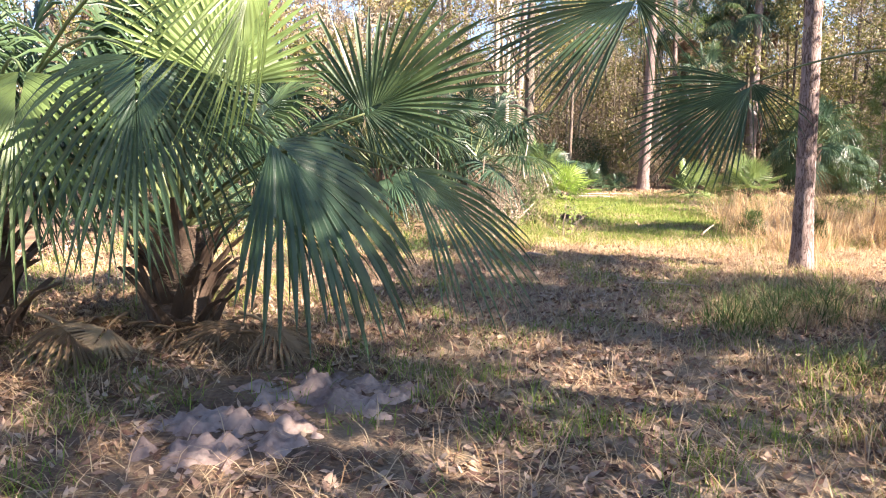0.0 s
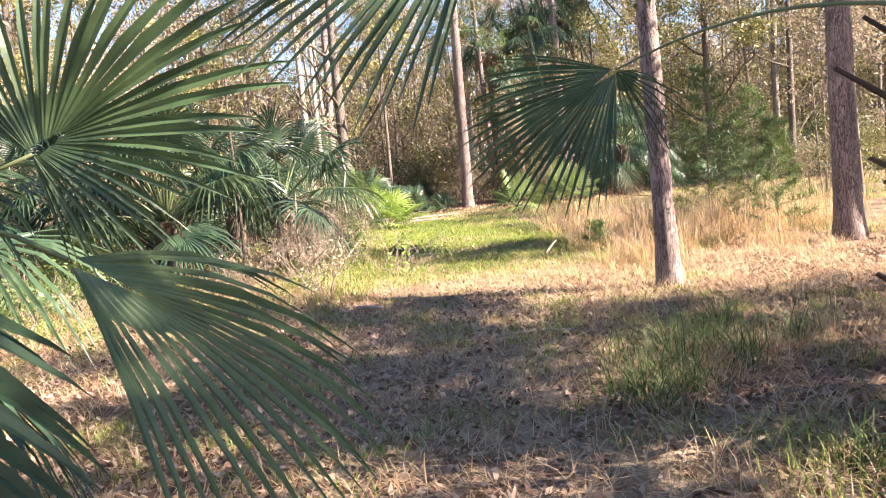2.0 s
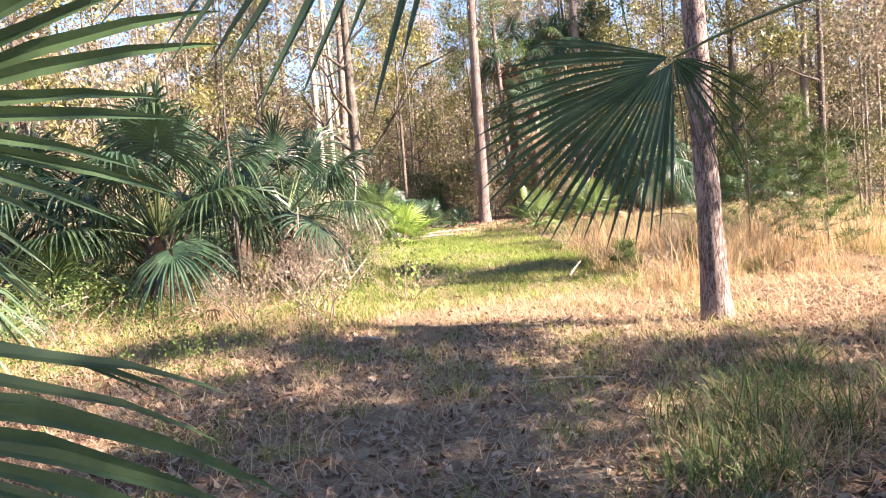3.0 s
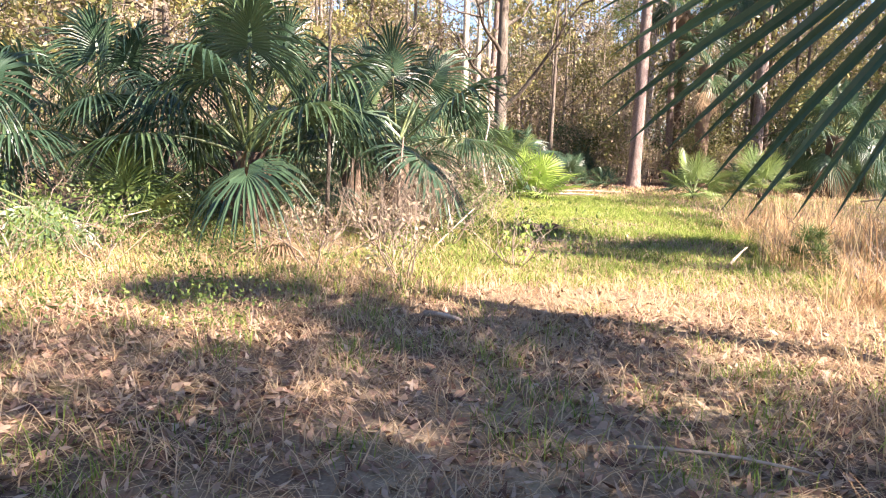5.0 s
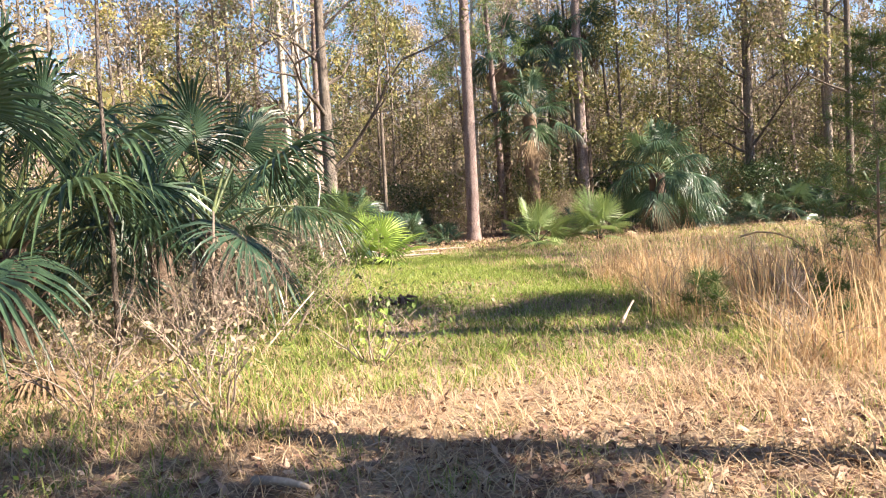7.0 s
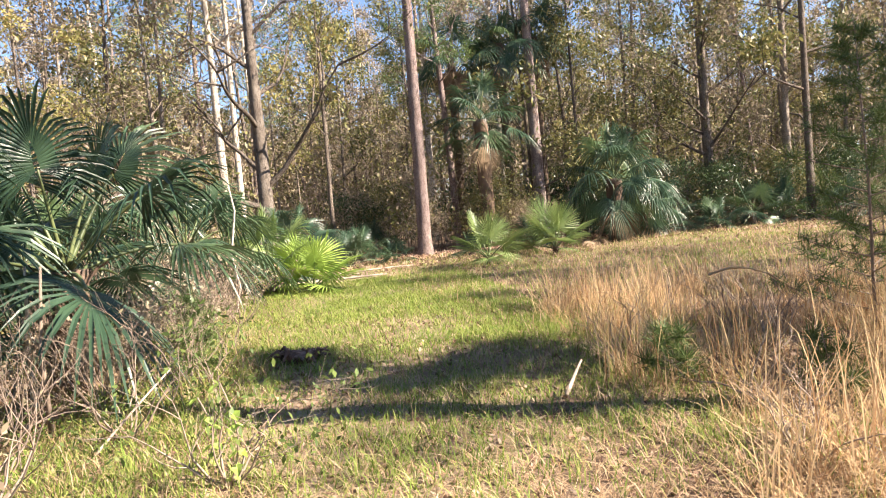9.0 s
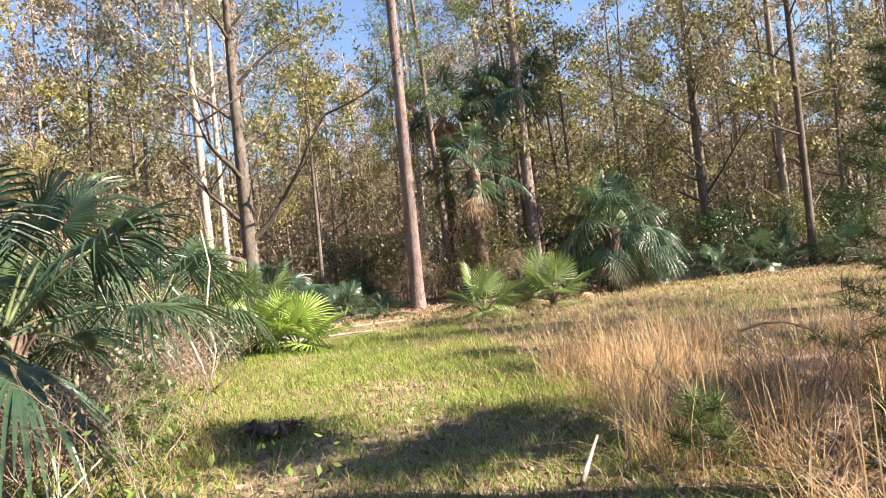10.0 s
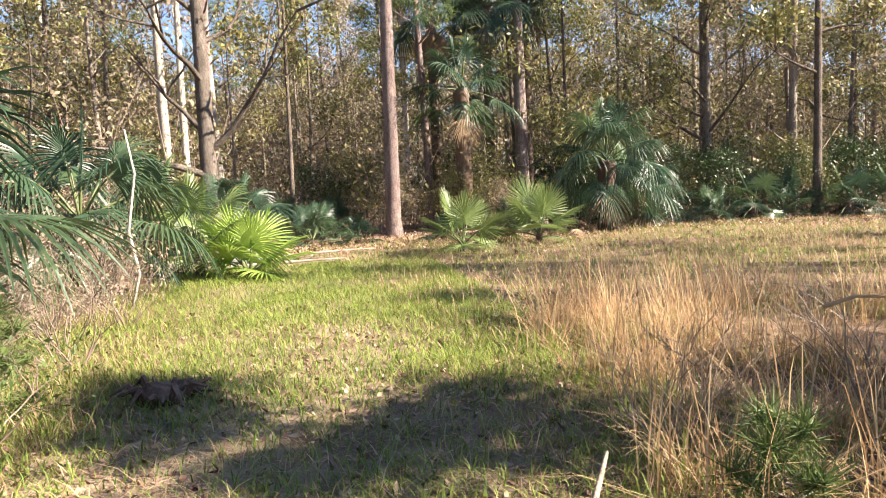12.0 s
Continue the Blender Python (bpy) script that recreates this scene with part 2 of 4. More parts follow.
def steps(lo, hi, fine, far):
    out = list(np.arange(lo, hi + fine / 2, fine))
    s, a = fine, [out[-1]]
    while a[-1] < far:
        s *= 1.25
        a.append(a[-1] + s)
    s, b = fine, [out[0]]
    while b[-1] > -far:
        s *= 1.25
        b.append(b[-1] - s)
    return b[:0:-1] + out + a[1:]


gx, gy = steps(-9, 20, 0.2, 700), steps(-3, 38, 0.2, 700)
gv = np.array([(x, y, height_at(x, y)) for y in gy for x in gx])
w = len(gx)
ii = np.array([(j * w + i, j * w + i + 1, (j + 1) * w + i + 1, (j + 1) * w + i) for j in range(len(gy) - 1) for i in range(w - 1)])
ground_me = array_mesh("ground", gv, ii, M_GROUND)
ground_me.polygons.foreach_set("use_smooth", [True] * len(ground_me.polygons))
trail_attr = ground_me.attributes.new("trail", 'FLOAT', 'POINT')
trail_attr.data.foreach_set("value", [0.6 * trail_at(x, y) if -8 < x < 16 and -4 < y < 40 else 0.0 for y in gy for x in gx])
tagged(new("ground", ground_me), "leaf-littered sandy woodland ground with a worn trail", "ground", kind="structure")


# ---------------------------------------------------------------- palm fronds
def fan(soup, frame_m, rng, length=1.0, count=40, spread=125, fuse=0.45, costa=0.3, droop=0.35, arch=0.15, ragged=0.1, wave=0.03, lop=0.0):
    """A fan blade: hub at the origin of frame_m, rib along its x, upper face along its z. Tips hang towards the world's down."""
    down = Vector((0, 0, -1))
    rot = frame_m.to_3x3()
    half = radians(spread) / count
    first = soup.n
    for k in range(count):
        u = (k + 0.5) / count * 2 - 1
        a = u * radians(spread)
        ln = length * (1 - 0.30 * abs(u) ** 1.5) * (1 + ragged * (rng.random() - 0.6)) * (1 - lop * max(0.0, -u))
        s = costa * length * max(0.0, 1 - abs(u) * 1.3)
        o = Vector((s, 0, -arch * 0.5 * s * s / max(length, 0.1)))
        ln = max(0.25 * length, ln - s * 0.8)
        d = Vector((math.cos(a), math.sin(a), wave * rng.uniform(-1, 1)))
        side = Vector((-math.sin(a), math.cos(a), 0))
        tip_drop = droop * rng.uniform(0.6, 1.4)
        tw = rng.uniform(-0.25, 0.25)
        verts = []
        for r in (0.03, 0.25, 0.5, 0.75, 0.92):
            rr = r * ln
            wd = math.tan(half) * rr * 1.06
            if r > fuse:
                wd *= max(0.0, (1 - (r - fuse) / (1 - fuse)) ** 0.8) * (fuse / r) ** 0.5
            p = o + d * rr
            p.z -= arch * (p.y * p.y) / length + arch * 0.3 * p.x * p.x / length
            fold = 0.34 * wd
            g = down * (tip_drop * length * r ** 3.0)
            sd = side * wd + Vector((0, 0, tw * wd if r > fuse else 0))
            for q, zz in ((p + sd, fold), (p, -fold), (p - sd, fold)):
                verts.append(frame_m.translation + rot @ (q + Vector((0, 0, zz))) + g)
        p = o + d * ln
        p.z -= arch * (p.y * p.y) / length + arch * 0.3 * p.x * p.x / length
        verts.append(frame_m.translation + rot @ p + down * (tip_drop * length))
        faces = []
        for i in range(4):
            b = i * 3
            faces += [(b, b + 1, b + 4, b + 3), (b + 1, b + 2, b + 5, b + 4)]
        faces += [(12, 13, 15), (13, 14, 15)]
        soup.add(verts, faces)
    # the web that joins neighbouring segments
    joined = 3 if fuse > 0.5 else 2
    for k in range(count - 1):
        a, b = first + 16 * k, first + 16 * (k + 1)
        for i in range(joined - 1):
            soup.f.append((a + 3 * i, a + 3 * i + 3, b + 3 * i + 5, b + 3 * i + 2))


def blade_frame(hub, axis, normal):
    x = Vector(axis).normalized()
    n = Vector(normal)
    z = (n - x * n.dot(x)).normalized()
    y = z.cross(x)
    return Matrix(((x.x, y.x, z.x, hub[0]), (x.y, y.y, z.y, hub[1]), (x.z, y.z, z.z, hub[2]), (0, 0, 0, 1)))


FROND_CACHE = {}


def frond_pair(pitch, seed, stalk, length, droop, spread, mat, count, arch):
    """Blade and stalk meshes of one frond that leaves the origin towards +x at a pitch."""
    key = (pitch, seed, stalk, length, droop, spread, mat.name, count, arch)
    if key not in FROND_CACHE:
        rng = random.Random(str(key))
        p = radians(pitch)
        d0 = Vector((math.cos(p), 0, math.sin(p)))
        sag = 0.25 * stalk * max(0.15, math.cos(p))
        hub = d0 * stalk + Vector((0, 0, -sag))
        mid = d0 * stalk * 0.55
        pts = bezier((0, 0, 0), mid, hub, 6)
        st = Soup()
        tube(st, pts, [0.026 * (1 - 0.55 * k / 6) * max(0.6, length) for k in range(7)], 5)
        axis = (pts[-1] - pts[-2]).normalized()
        side = Vector((0, rng.uniform(-0.5, 0.5), 0))
        normal = axis.cross(Vector((0, 1, 0))) * -1
        normal = (normal if normal.z > 0 or abs(axis.z) > 0.9 else -normal) + side
        bl = Soup()
        fan(bl, blade_frame(hub, axis, normal), rng, length, count, spread, 0.42, 0.28, droop, arch, 0.12)
        FROND_CACHE[key] = (bl.mesh("frond", mat, smooth=False), st.mesh("petiole", M_PETIOLE if mat is not M_FROND_DEAD else M_FROND_DEAD))
    return FROND_CACHE[key]


def add_frond(parent, m, pitch, seed, stalk=1.0, length=0.9, droop=0.35, spread=125, mat=None, count=40, arch=0.15, label=""):
    bl, st = frond_pair(pitch, seed, stalk, length, droop, spread, mat or M_FROND, count, arch)
    f = child("frond", bl, parent, m, label)
    child("petiole", st, f)
    return f


BOOT = {}


def boot_mesh(seed):
    if seed not in BOOT:
        rng = random.Random(40 + seed)
        s = Soup()
        h, w0, w1 = 0.42 + 0.14 * rng.random(), 0.085, 0.032
        verts = []
        for t, wd, out, th in ((0, w0, 0.0, 0.03), (0.35, w0 * 0.8, 0.05, 0.026), (0.7, w1 * 1.4, 0.13, 0.02), (1.0, w1, 0.22 + 0.08 * rng.random(), 0.014)):
            verts += [Vector((out, -wd, t * h)), Vector((out + th * 1.4, 0, t * h - 0.01)), Vector((out, wd, t * h)), Vector((out - th * 0.4, 0, t * h))]
        faces = []
        for i in range(3):
            for k in range(4):
                k2 = (k + 1) % 4
                faces.append((i * 4 + k, i * 4 + k2, i * 4 + 4 + k2, i * 4 + 4 + k))
        faces += [(3, 2, 1, 0), (12, 13, 14, 15)]
        s.add(verts, faces)
        BOOT[seed] = s.mesh("boot", M_BOOT, smooth=False)
    return BOOT[seed]


def palm_trunk(parent, h, r, seed, boots=0, boot_from=0.0, lean=(0, 0), mat=None):
    rng = random.Random(seed)
    s = Soup()
    n = max(4, int(h / 0.3))
    pts = [Vector((lean[0] * (k / n) ** 1.5, lean[1] * (k / n) ** 1.5, h * k / n - 0.1 * (k == 0))) for k in range(n + 1)]
    tube(s, pts, [r * (1.25 - 0.25 * min(1, k / n * 4)) for k in range(n + 1)], 14, 0.16, rng)
    child("trunk", s.mesh("trunk", mat or M_PALM_TRUNK), parent)
    for k in range(boots):
        z = boot_from + (h - boot_from) * (k + 0.5) / boots
        a = k * 2.39996 + rng.uniform(-0.2, 0.2)
        off = Vector((lean[0], lean[1], 0)) * (z / h) ** 1.5
        m = Matrix.Translation(off + Vector((math.cos(a) * r * 0.85, math.sin(a) * r * 0.85, z - 0.15))) @ pose(0, 0, 0, rng.uniform(-12, 12), rng.uniform(-5, 25), math.degrees(a))
        sc = rng.uniform(0.75, 1.2)
        child("boot", boot_mesh(k % 5), parent, m @ Matrix.Diagonal((sc, sc, sc, 1)))
    return pts[-1]


def palm(x, y, label, trunk_h=1.2, r=0.2, fronds=18, stalk=1.2, length=1.0, seed=1, boots=0, dead=4, droop=0.4, lean=(0, 0), pitch=(78, -25),
         mat=None, yaw0=0.0, group="", skip=None, category="palm", count=38, arch=0.15, trunk_mat=None, boot_from=0.0, spread=125):
    ob = thing("palm" if category == "palm" else "palmetto", Matrix.Translation((x, y, height_at(x, y))), label, category, group)
    rng = random.Random(seed)
    top = Vector((0, 0, 0.05))
    if trunk_h > 0:
        top = palm_trunk(ob, trunk_h, r, seed, boots, boot_from, lean, trunk_mat)
    for k in range(fronds):
        t = (k + 0.5) / fronds
        p = pitch[0] + (pitch[1] - pitch[0]) * t ** 1.1
        p = round(p / 12) * 12
        yaw = math.degrees(k * 2.39996) + yaw0 + rng.uniform(-12, 12)
        if skip and skip(yaw % 360, p):
            continue
        sc = rng.uniform(0.85, 1.1)
        m = Matrix.Translation(top + Vector((0, 0, -0.12 * t))) @ pose(0, 0, 0, rng.uniform(-8, 8), 0, yaw) @ Matrix.Diagonal((sc, sc, sc, 1))
        add_frond(ob, m, p, k % 3, stalk, length, droop, spread, mat, count, arch)
    for k in range(dead):
        yaw = math.degrees(k * 2.39996 * 1.7) + yaw0 + 40
        m = Matrix.Translation(top + Vector((0, 0, -0.2))) @ pose(0, 0, 0, 0, 0, yaw)
        add_frond(ob, m, -72, k % 2, stalk * 0.7, length * 0.85, 0.25, 70, M_FROND_DEAD, 26, 0.5, "brown dead hanging frond")
    return ob, top


def hero_frond(parent, start, hub, axis, normal, length, seed, mid=None, mat=None, loose=None, **kw):
    """A frond whose hub, rib and face are given in the world; loose: the way in which its split half hangs."""
    off = Vector(parent.matrix_basis.translation)
    start, hub = Vector(start) - off, Vector(hub) - off
    rng = random.Random(seed)
    mid = (Vector(mid) - off) if mid else (start + hub) * 0.5 + Vector((0, 0, 0.2))
    st, bl = Soup(), Soup()
    tube(st, bezier(start, mid, hub, 10), [0.016 - 0.008 * k / 10 for k in range(11)], 6)
    fan(bl, blade_frame(hub, axis, normal), rng, length, **kw)
    if loose:
        fan(bl, blade_frame(hub, loose, normal), rng, length * 0.62, count=13, spread=44, fuse=0.12, costa=0.0, droop=0.2, arch=0.04, ragged=0.3, wave=0.1)
    f = child("frond", bl.mesh("frond", mat or M_FROND, smooth=False), parent)
    child("petiole", st.mesh("petiole", M_PETIOLE), f)
    return f


# palm over the trail, with old leaf bases up the stem
palm_r, top_r = palm(3.95, 5.25, "cabbage palm with a boot-covered brown trunk beside the trail", trunk_h=2.7, r=0.24, fronds=16, stalk=1.3, length=1.0,
                     seed=7, boots=90, dead=0, droop=0.4, boot_from=0.15, pitch=(80, 20), skip=lambda yaw, p: 85 < yaw < 290 and p < 70)
hero_frond(palm_r, (3.85, 5.4, 2.2), (2.85, 7.45, 2.31), (-0.84, 0.14, -0.50), (-0.22, -0.92, 0.30), 1.34, 3, mid=(3.75, 6.7, 2.75), count=30, spread=54,
           fuse=0.46, costa=0.12, droop=0.08, arch=0.08, loose=(0.72, 0.0, -0.68))
hero_frond(palm_r, (3.8, 5.2, 2.4), (1.08, 4.7, 2.53), (-0.94, 0.2, -0.26), (-0.20, -0.90, 0.40), 1.04, 5, mid=(2.5, 4.95, 2.85), count=30, spread=56,
           fuse=0.46, costa=0.14, droop=0.1, arch=0.1, loose=(0.72, 0.0, -0.68))
# cut and dead stalks on the same palm
for k, (z, yaw, p, ln) in enumerate(((1.45, 175, 28, 0.95), (1.75, 160, 35, 0.7), (1.6, 190, 20, 0.55), (1.3, 170, 12, 0.4), (0.55, 195, 5, 0.6), (0.75, 170, -35, 0.7),
                                     (1.1, 150, 25, 0.5), (0.4, 215, 15, 0.55))):
    s = Soup()
    d = Vector((math.cos(radians(yaw)) * math.cos(radians(p)), math.sin(radians(yaw)) * math.cos(radians(p)), math.sin(radians(p))))
    a = Vector((0, 0, z)) + d * 0.15
    tube(s, [a, a + d * ln * 0.5 + Vector((0, 0, -0.02)), a + d * ln], [0.03, 0.02, 0.012], 5)
    child("dead_stalk", s.mesh("dead_stalk", M_BOOT), palm_r, None, "dry brown leaf stalk stub")

# palms at the left of the trail's start
palm_l, top_l = palm(-2.5, 6.3, "bushy cabbage palm with dead brown fronds at its base", trunk_h=0.9, r=0.26, fronds=20, stalk=1.5, length=1.0, seed=11,
                     boots=34, dead=12, droop=0.45, pitch=(82, 22))
hero_frond(palm_l, (-2.3, 6.0, 1.0), (-0.98, 3.82, 1.60), (0.72, 0.0, -0.60), (0.30, -0.62, 0.72), 1.02, 21, mid=(-1.6, 4.9, 2.0), count=30, spread=66,
           fuse=0.7, costa=0.24, droop=0.22, arch=0.4)
hero_frond(palm_l, (-2.3, 6.0, 1.0), (-0.33, 4.45, 1.46), (0.80, 0.15, -0.56), (0.30, -0.70, 0.65), 1.14, 23, mid=(-1.2, 5.2, 1.9), count=24, spread=44,
           fuse=0.48, costa=0.2, droop=0.14, arch=0.35)
hero_frond(palm_l, (-2.3, 6.1, 1.0), (-0.76, 5.65, 1.86), (0.86, -0.1, 0.48), (0.2, -0.95, 0.1), 1.2, 22, mid=(-1.6, 5.9, 1.6), count=38, spread=112,
           fuse=0.44, costa=0.12, droop=0.10, arch=0.1, ragged=0.25, wave=0.08, lop=0.55)
palm_l2, _ = palm(-3.9, 5.6, "bushy cabbage palm with blue-green hanging fronds", trunk_h=1.1, r=0.26, fronds=20, stalk=1.5, length=1.05, seed=12, boots=30,
                  dead=12, droop=0.55, pitch=(80, 30))
hero_frond(palm_l2, (-3.7, 5.5, 1.2), (-1.75, 4.0, 2.05), (0.1, -0.45, -0.85), (0.35, -0.85, 0.35), 1.0, 31, mid=(-2.6, 4.6, 2.6), count=34, spread=95,
           fuse=0.4, costa=0.3, droop=0.25, arch=0.8)
# sunlight on this frond is put into its lighter material
hero_frond(palm_l2, (-3.7, 5.5, 1.2), (-1.15, 4.1, 2.6), (0.1, -0.2, -0.95), (0.9, -0.25, 0.2), 0.95, 32, mid=(-2.3, 4.6, 3.2), count=30, spread=60,
           fuse=0.4, costa=0.3, droop=0.2, arch=1.1, mat=M_FROND_MID)

# two more fronds in the lighter material, painted as sunlit
hero_frond(palm_l2, (-3.6, 5.4, 1.2), (-1.5, 4.6, 1.95), (0.05, 0.1, 1.0), (0.5, -0.85, 0.1), 1.05, 33, mid=(-2.4, 5.0, 1.5), count=32, spread=75,
           fuse=0.55, costa=0.2, droop=0.05, arch=0.2, mat=M_FROND_MID)
hero_frond(palm_l2, (-3.6, 5.4, 1.2), (-2.6, 4.3, 2.0), (0.1, -0.5, -0.8), (0.1, -0.85, 0.5), 1.1, 34, mid=(-3.0, 4.7, 2.4), count=30, spread=85,
           fuse=0.4, costa=0.3, droop=0.2, arch=0.5, mat=M_FROND_MID)

# palm thicket further along the left side
THICKET = "palms of the thicket"
palm(-2.15, 17.2, "cabbage palm with a short shaggy trunk in the thicket", 1.3, 0.25, 24, 1.95, 1.35, 21, boots=20, dead=9, droop=0.45, pitch=(86, 16), trunk_mat=M_BOOT, group=THICKET)
palm(0.1, 18.8, "cabbage palm with a brown skirt of dead fronds", 1.5, 0.24, 12, 1.5, 1.3, 22, boots=14, dead=13, droop=0.35, pitch=(80, 5), group=THICKET)
palm(-5.0, 18.2, "cabbage palm with arching green fronds in the thicket", 1.4, 0.25, 22, 1.8, 1.3, 23, boots=14, dead=5, droop=0.45, pitch=(80, -20), group=THICKET)
palm(-5.6, 14.6, "cabbage palm with grey-green fronds in the thicket", 1.0, 0.24, 18, 1.4, 1.1, 24, boots=12, dead=4, droop=0.45, group=THICKET)
palm(-3.7, 16.4, "young palmetto with upright green fans", 0, 0.2, 9, 0.7, 0.8, 25, dead=0, droop=0.1, pitch=(80, 25), mat=M_FROND_MID, category="palmetto", group=THICKET)
palm(-1.2, 22.0, "cabbage palm in the shaded thicket", 1.2, 0.24, 18, 1.3, 1.1, 26, dead=5, droop=0.4, group=THICKET)
palm(0.8, 26.6, "cabbage palm with dark drooping fans", 1.5, 0.24, 17, 1.3, 1.15, 27, dead=6, droop=0.45, pitch=(80, -10), group=THICKET)
palm(-2.2, 28.5, "cabbage palm with dark drooping fans", 1.5, 0.24, 17, 1.3, 1.15, 28, dead=5, droop=0.45, group=THICKET)
palm(1.5, 31.5, "cabbage palm behind the bright palmetto", 1.3, 0.22, 12, 1.2, 1.1, 29, dead=5, droop=0.4, group=THICKET)
palm(3.4, 33.5, "cabbage palm with yellowing fans", 1.0, 0.22, 12, 1.2, 1.0, 30, dead=5, droop=0.4, group=THICKET)
# bright palmetto in full sun
palm(3.75, 28.8, "bright yellow-green saw palmetto in full sun", 0.15, 0.12, 15, 0.75, 1.2, 31, dead=1, droop=0.1, pitch=(75, 5), mat=M_FROND_BRIGHT, category="palmetto")
palm(2.7, 28.9, "tall slender palmetto with pale green fans", 0.5, 0.1, 7, 1.3, 0.9, 32, dead=1, droop=0.2, pitch=(88, 40), mat=M_FROND_MID, category="palmetto")
# palmettos and palms at the far edge of the clearing
palm(9.6, 31.3, "saw palmetto with upright pale green fans", 0.25, 0.12, 9, 0.75, 1.05, 41, dead=4, droop=0.06, pitch=(85, 15), mat=M_FROND_MID, category="palmetto", group="far palmettos")
palm(12.7, 33.0, "saw palmetto with upright pale green fans", 0.25, 0.12, 11, 0.9, 1.2, 42, dead=5, droop=0.06, pitch=(85, 12), mat=M_FROND_MID, category="palmetto", group="far palmettos")
palm(16.8, 36.0, "cabbage palm with a round dark green crown", 2.6, 0.32, 22, 1.5, 1.4, 43, dead=5, droop=0.5, pitch=(84, -30), trunk_mat=M_BOOT, group="far palms")
palm(13.1, 41.5, "cabbage palm with dead fronds under its crown", 6.0, 0.33, 17, 1.5, 1.4, 44, dead=5, droop=0.35, pitch=(86, -25), trunk_mat=M_BOOT, group="far palms")
palm(15.0, 43.3, "tall slender cabbage palm", 10.0, 0.2, 16, 1.2, 1.3, 45, dead=12, droop=0.45, group="far palms")
palm(17.1, 43.8, "tall slender cabbage palm", 10.4, 0.2, 16, 1.2, 1.3, 46, dead=14, droop=0.45, group="far palms")
palm(12.5, 43.6, "tall cabbage palm with a dark hanging skirt", 9.8, 0.2, 10, 1.2, 1.3, 47, dead=16, droop=0.45, group="far palms")
palm(19.3, 38.0, "cabbage palm at the wood's edge", 1.5, 0.28, 18, 1.3, 1.2, 48, dead=7, droop=0.45, group="far palms")
palm(24.5, 37.5, "palmetto thicket plant at the wood's edge", 0.6, 0.2, 14, 1.0, 1.0, 49, dead=2, droop=0.25, group="far palms")
palm(28.0, 36.0, "palmetto thicket plant at the wood's edge", 0.6, 0.2, 14, 1.0, 1.0, 50, dead=2, droop=0.25, group="far palms")
palm(6.2, 38.5, "dark palmetto in the shaded wood", 0.2, 0.2, 12, 0.9, 0.9, 51, dead=2, droop=0.2, category="palmetto", group="far palmettos")
palm(4.0, 42.0, "dark palmetto in the shaded wood", 0.2, 0.2, 12, 0.9, 0.9, 52, dead=2, droop=0.2, category="palmetto", group="far palmettos")


for k, (x, y, sc) in enumerate(((4.6, 39.5, 0.8), (6.9, 41.0, 0.9), (5.6, 44.0, 1.0), (8.0, 44.5, 1.0), (2.0, 37.5, 1.0), (0.2, 35.0, 1.1), (13.9, 38.2, 0.8), (17.9, 39.4, 1.1), (20.6, 38.6, 1.2),
                                (22.3, 37.0, 0.9), (26.2, 37.6, 1.2), (30.0, 35.5, 1.2), (32.0, 34.2, 1.2), (-2.8, 24.5, 1.2), (-4.4, 22.5, 1.2), (-0.8, 30.5, 1.1), (10.6, 36.4, 0.6), (7.6, 36.8, 0.6))):
    palm(x, y, "dark green palmetto in the wood's shade", 0.25 * sc, 0.14, 12, 0.9 * sc, 0.95 * sc, 200 + k, dead=3, droop=0.25, pitch=(82, 0), category="palmetto", group="palmettos of the wood")


# ---------------------------------------------------------------- trees
def leaf_cloud(rng, centres, per, spread, size):
    """Small diamond leaves strewn round the centres."""
    c = np.repeat(np.asarray(centres, dtype=float).reshape(-1, 3), per, axis=0)
    n = len(c)
    c = c + rng.normal(0, 1, (n, 3)) * spread * np.array([1, 1, 0.75])
    d = rng.normal(0, 1, (n, 3))
    d[:, 2] -= 0.4
    d /= np.linalg.norm(d, axis=1)[:, None]
    e = rng.normal(0, 1, (n, 3))
    e -= d * (e * d).sum(1)[:, None]
    e /= np.linalg.norm(e, axis=1)[:, None]
    s = (size * rng.uniform(0.6, 1.4, n))[:, None]
    up = np.cross(d, e) * s * 0.12
    v = np.stack([c - d * s, c + e * s * 0.42 + up, c + d * s, c - e * s * 0.42 + up], axis=1).reshape(-1, 3)
    k = np.arange(n)[:, None] * 4
    return v, np.concatenate([k, k + 1, k + 2, k + 3], axis=1)


def limbs_of(rng, start, direction, length, radius, depth, soup, ends, up=0.25, gnarl=0.25, sides=6):
    pts, d, p = [Vector(start)], Vector(direction).normalized(), Vector(start)
    n = 5
    for k in range(n):
        d = (d + Vector((rng.uniform(-1, 1), rng.uniform(-1, 1), rng.uniform(-1, 1) + up)) * gnarl).normalized()
        p = p + d * length / n
        pts.append(p.copy())
    tube(soup, pts, [radius * (1 - 0.75 * k / n) for k in range(n + 1)], sides, cap=False)
    if depth == 0:
        ends.extend([tuple(pts[3]), tuple(pts[5])])
        return
    for k in range(rng.choice((3, 4))):
        i = rng.randint(2, n)
        dd = (d + Vector((rng.uniform(-1, 1), rng.uniform(-1, 1), rng.uniform(-0.5, 0.8)))).normalized()
        limbs_of(rng, pts[i], dd, length * rng.uniform(0.45, 0.7), radius * 0.42, depth - 1, soup, ends, up, gnarl, max(3, sides - 1))


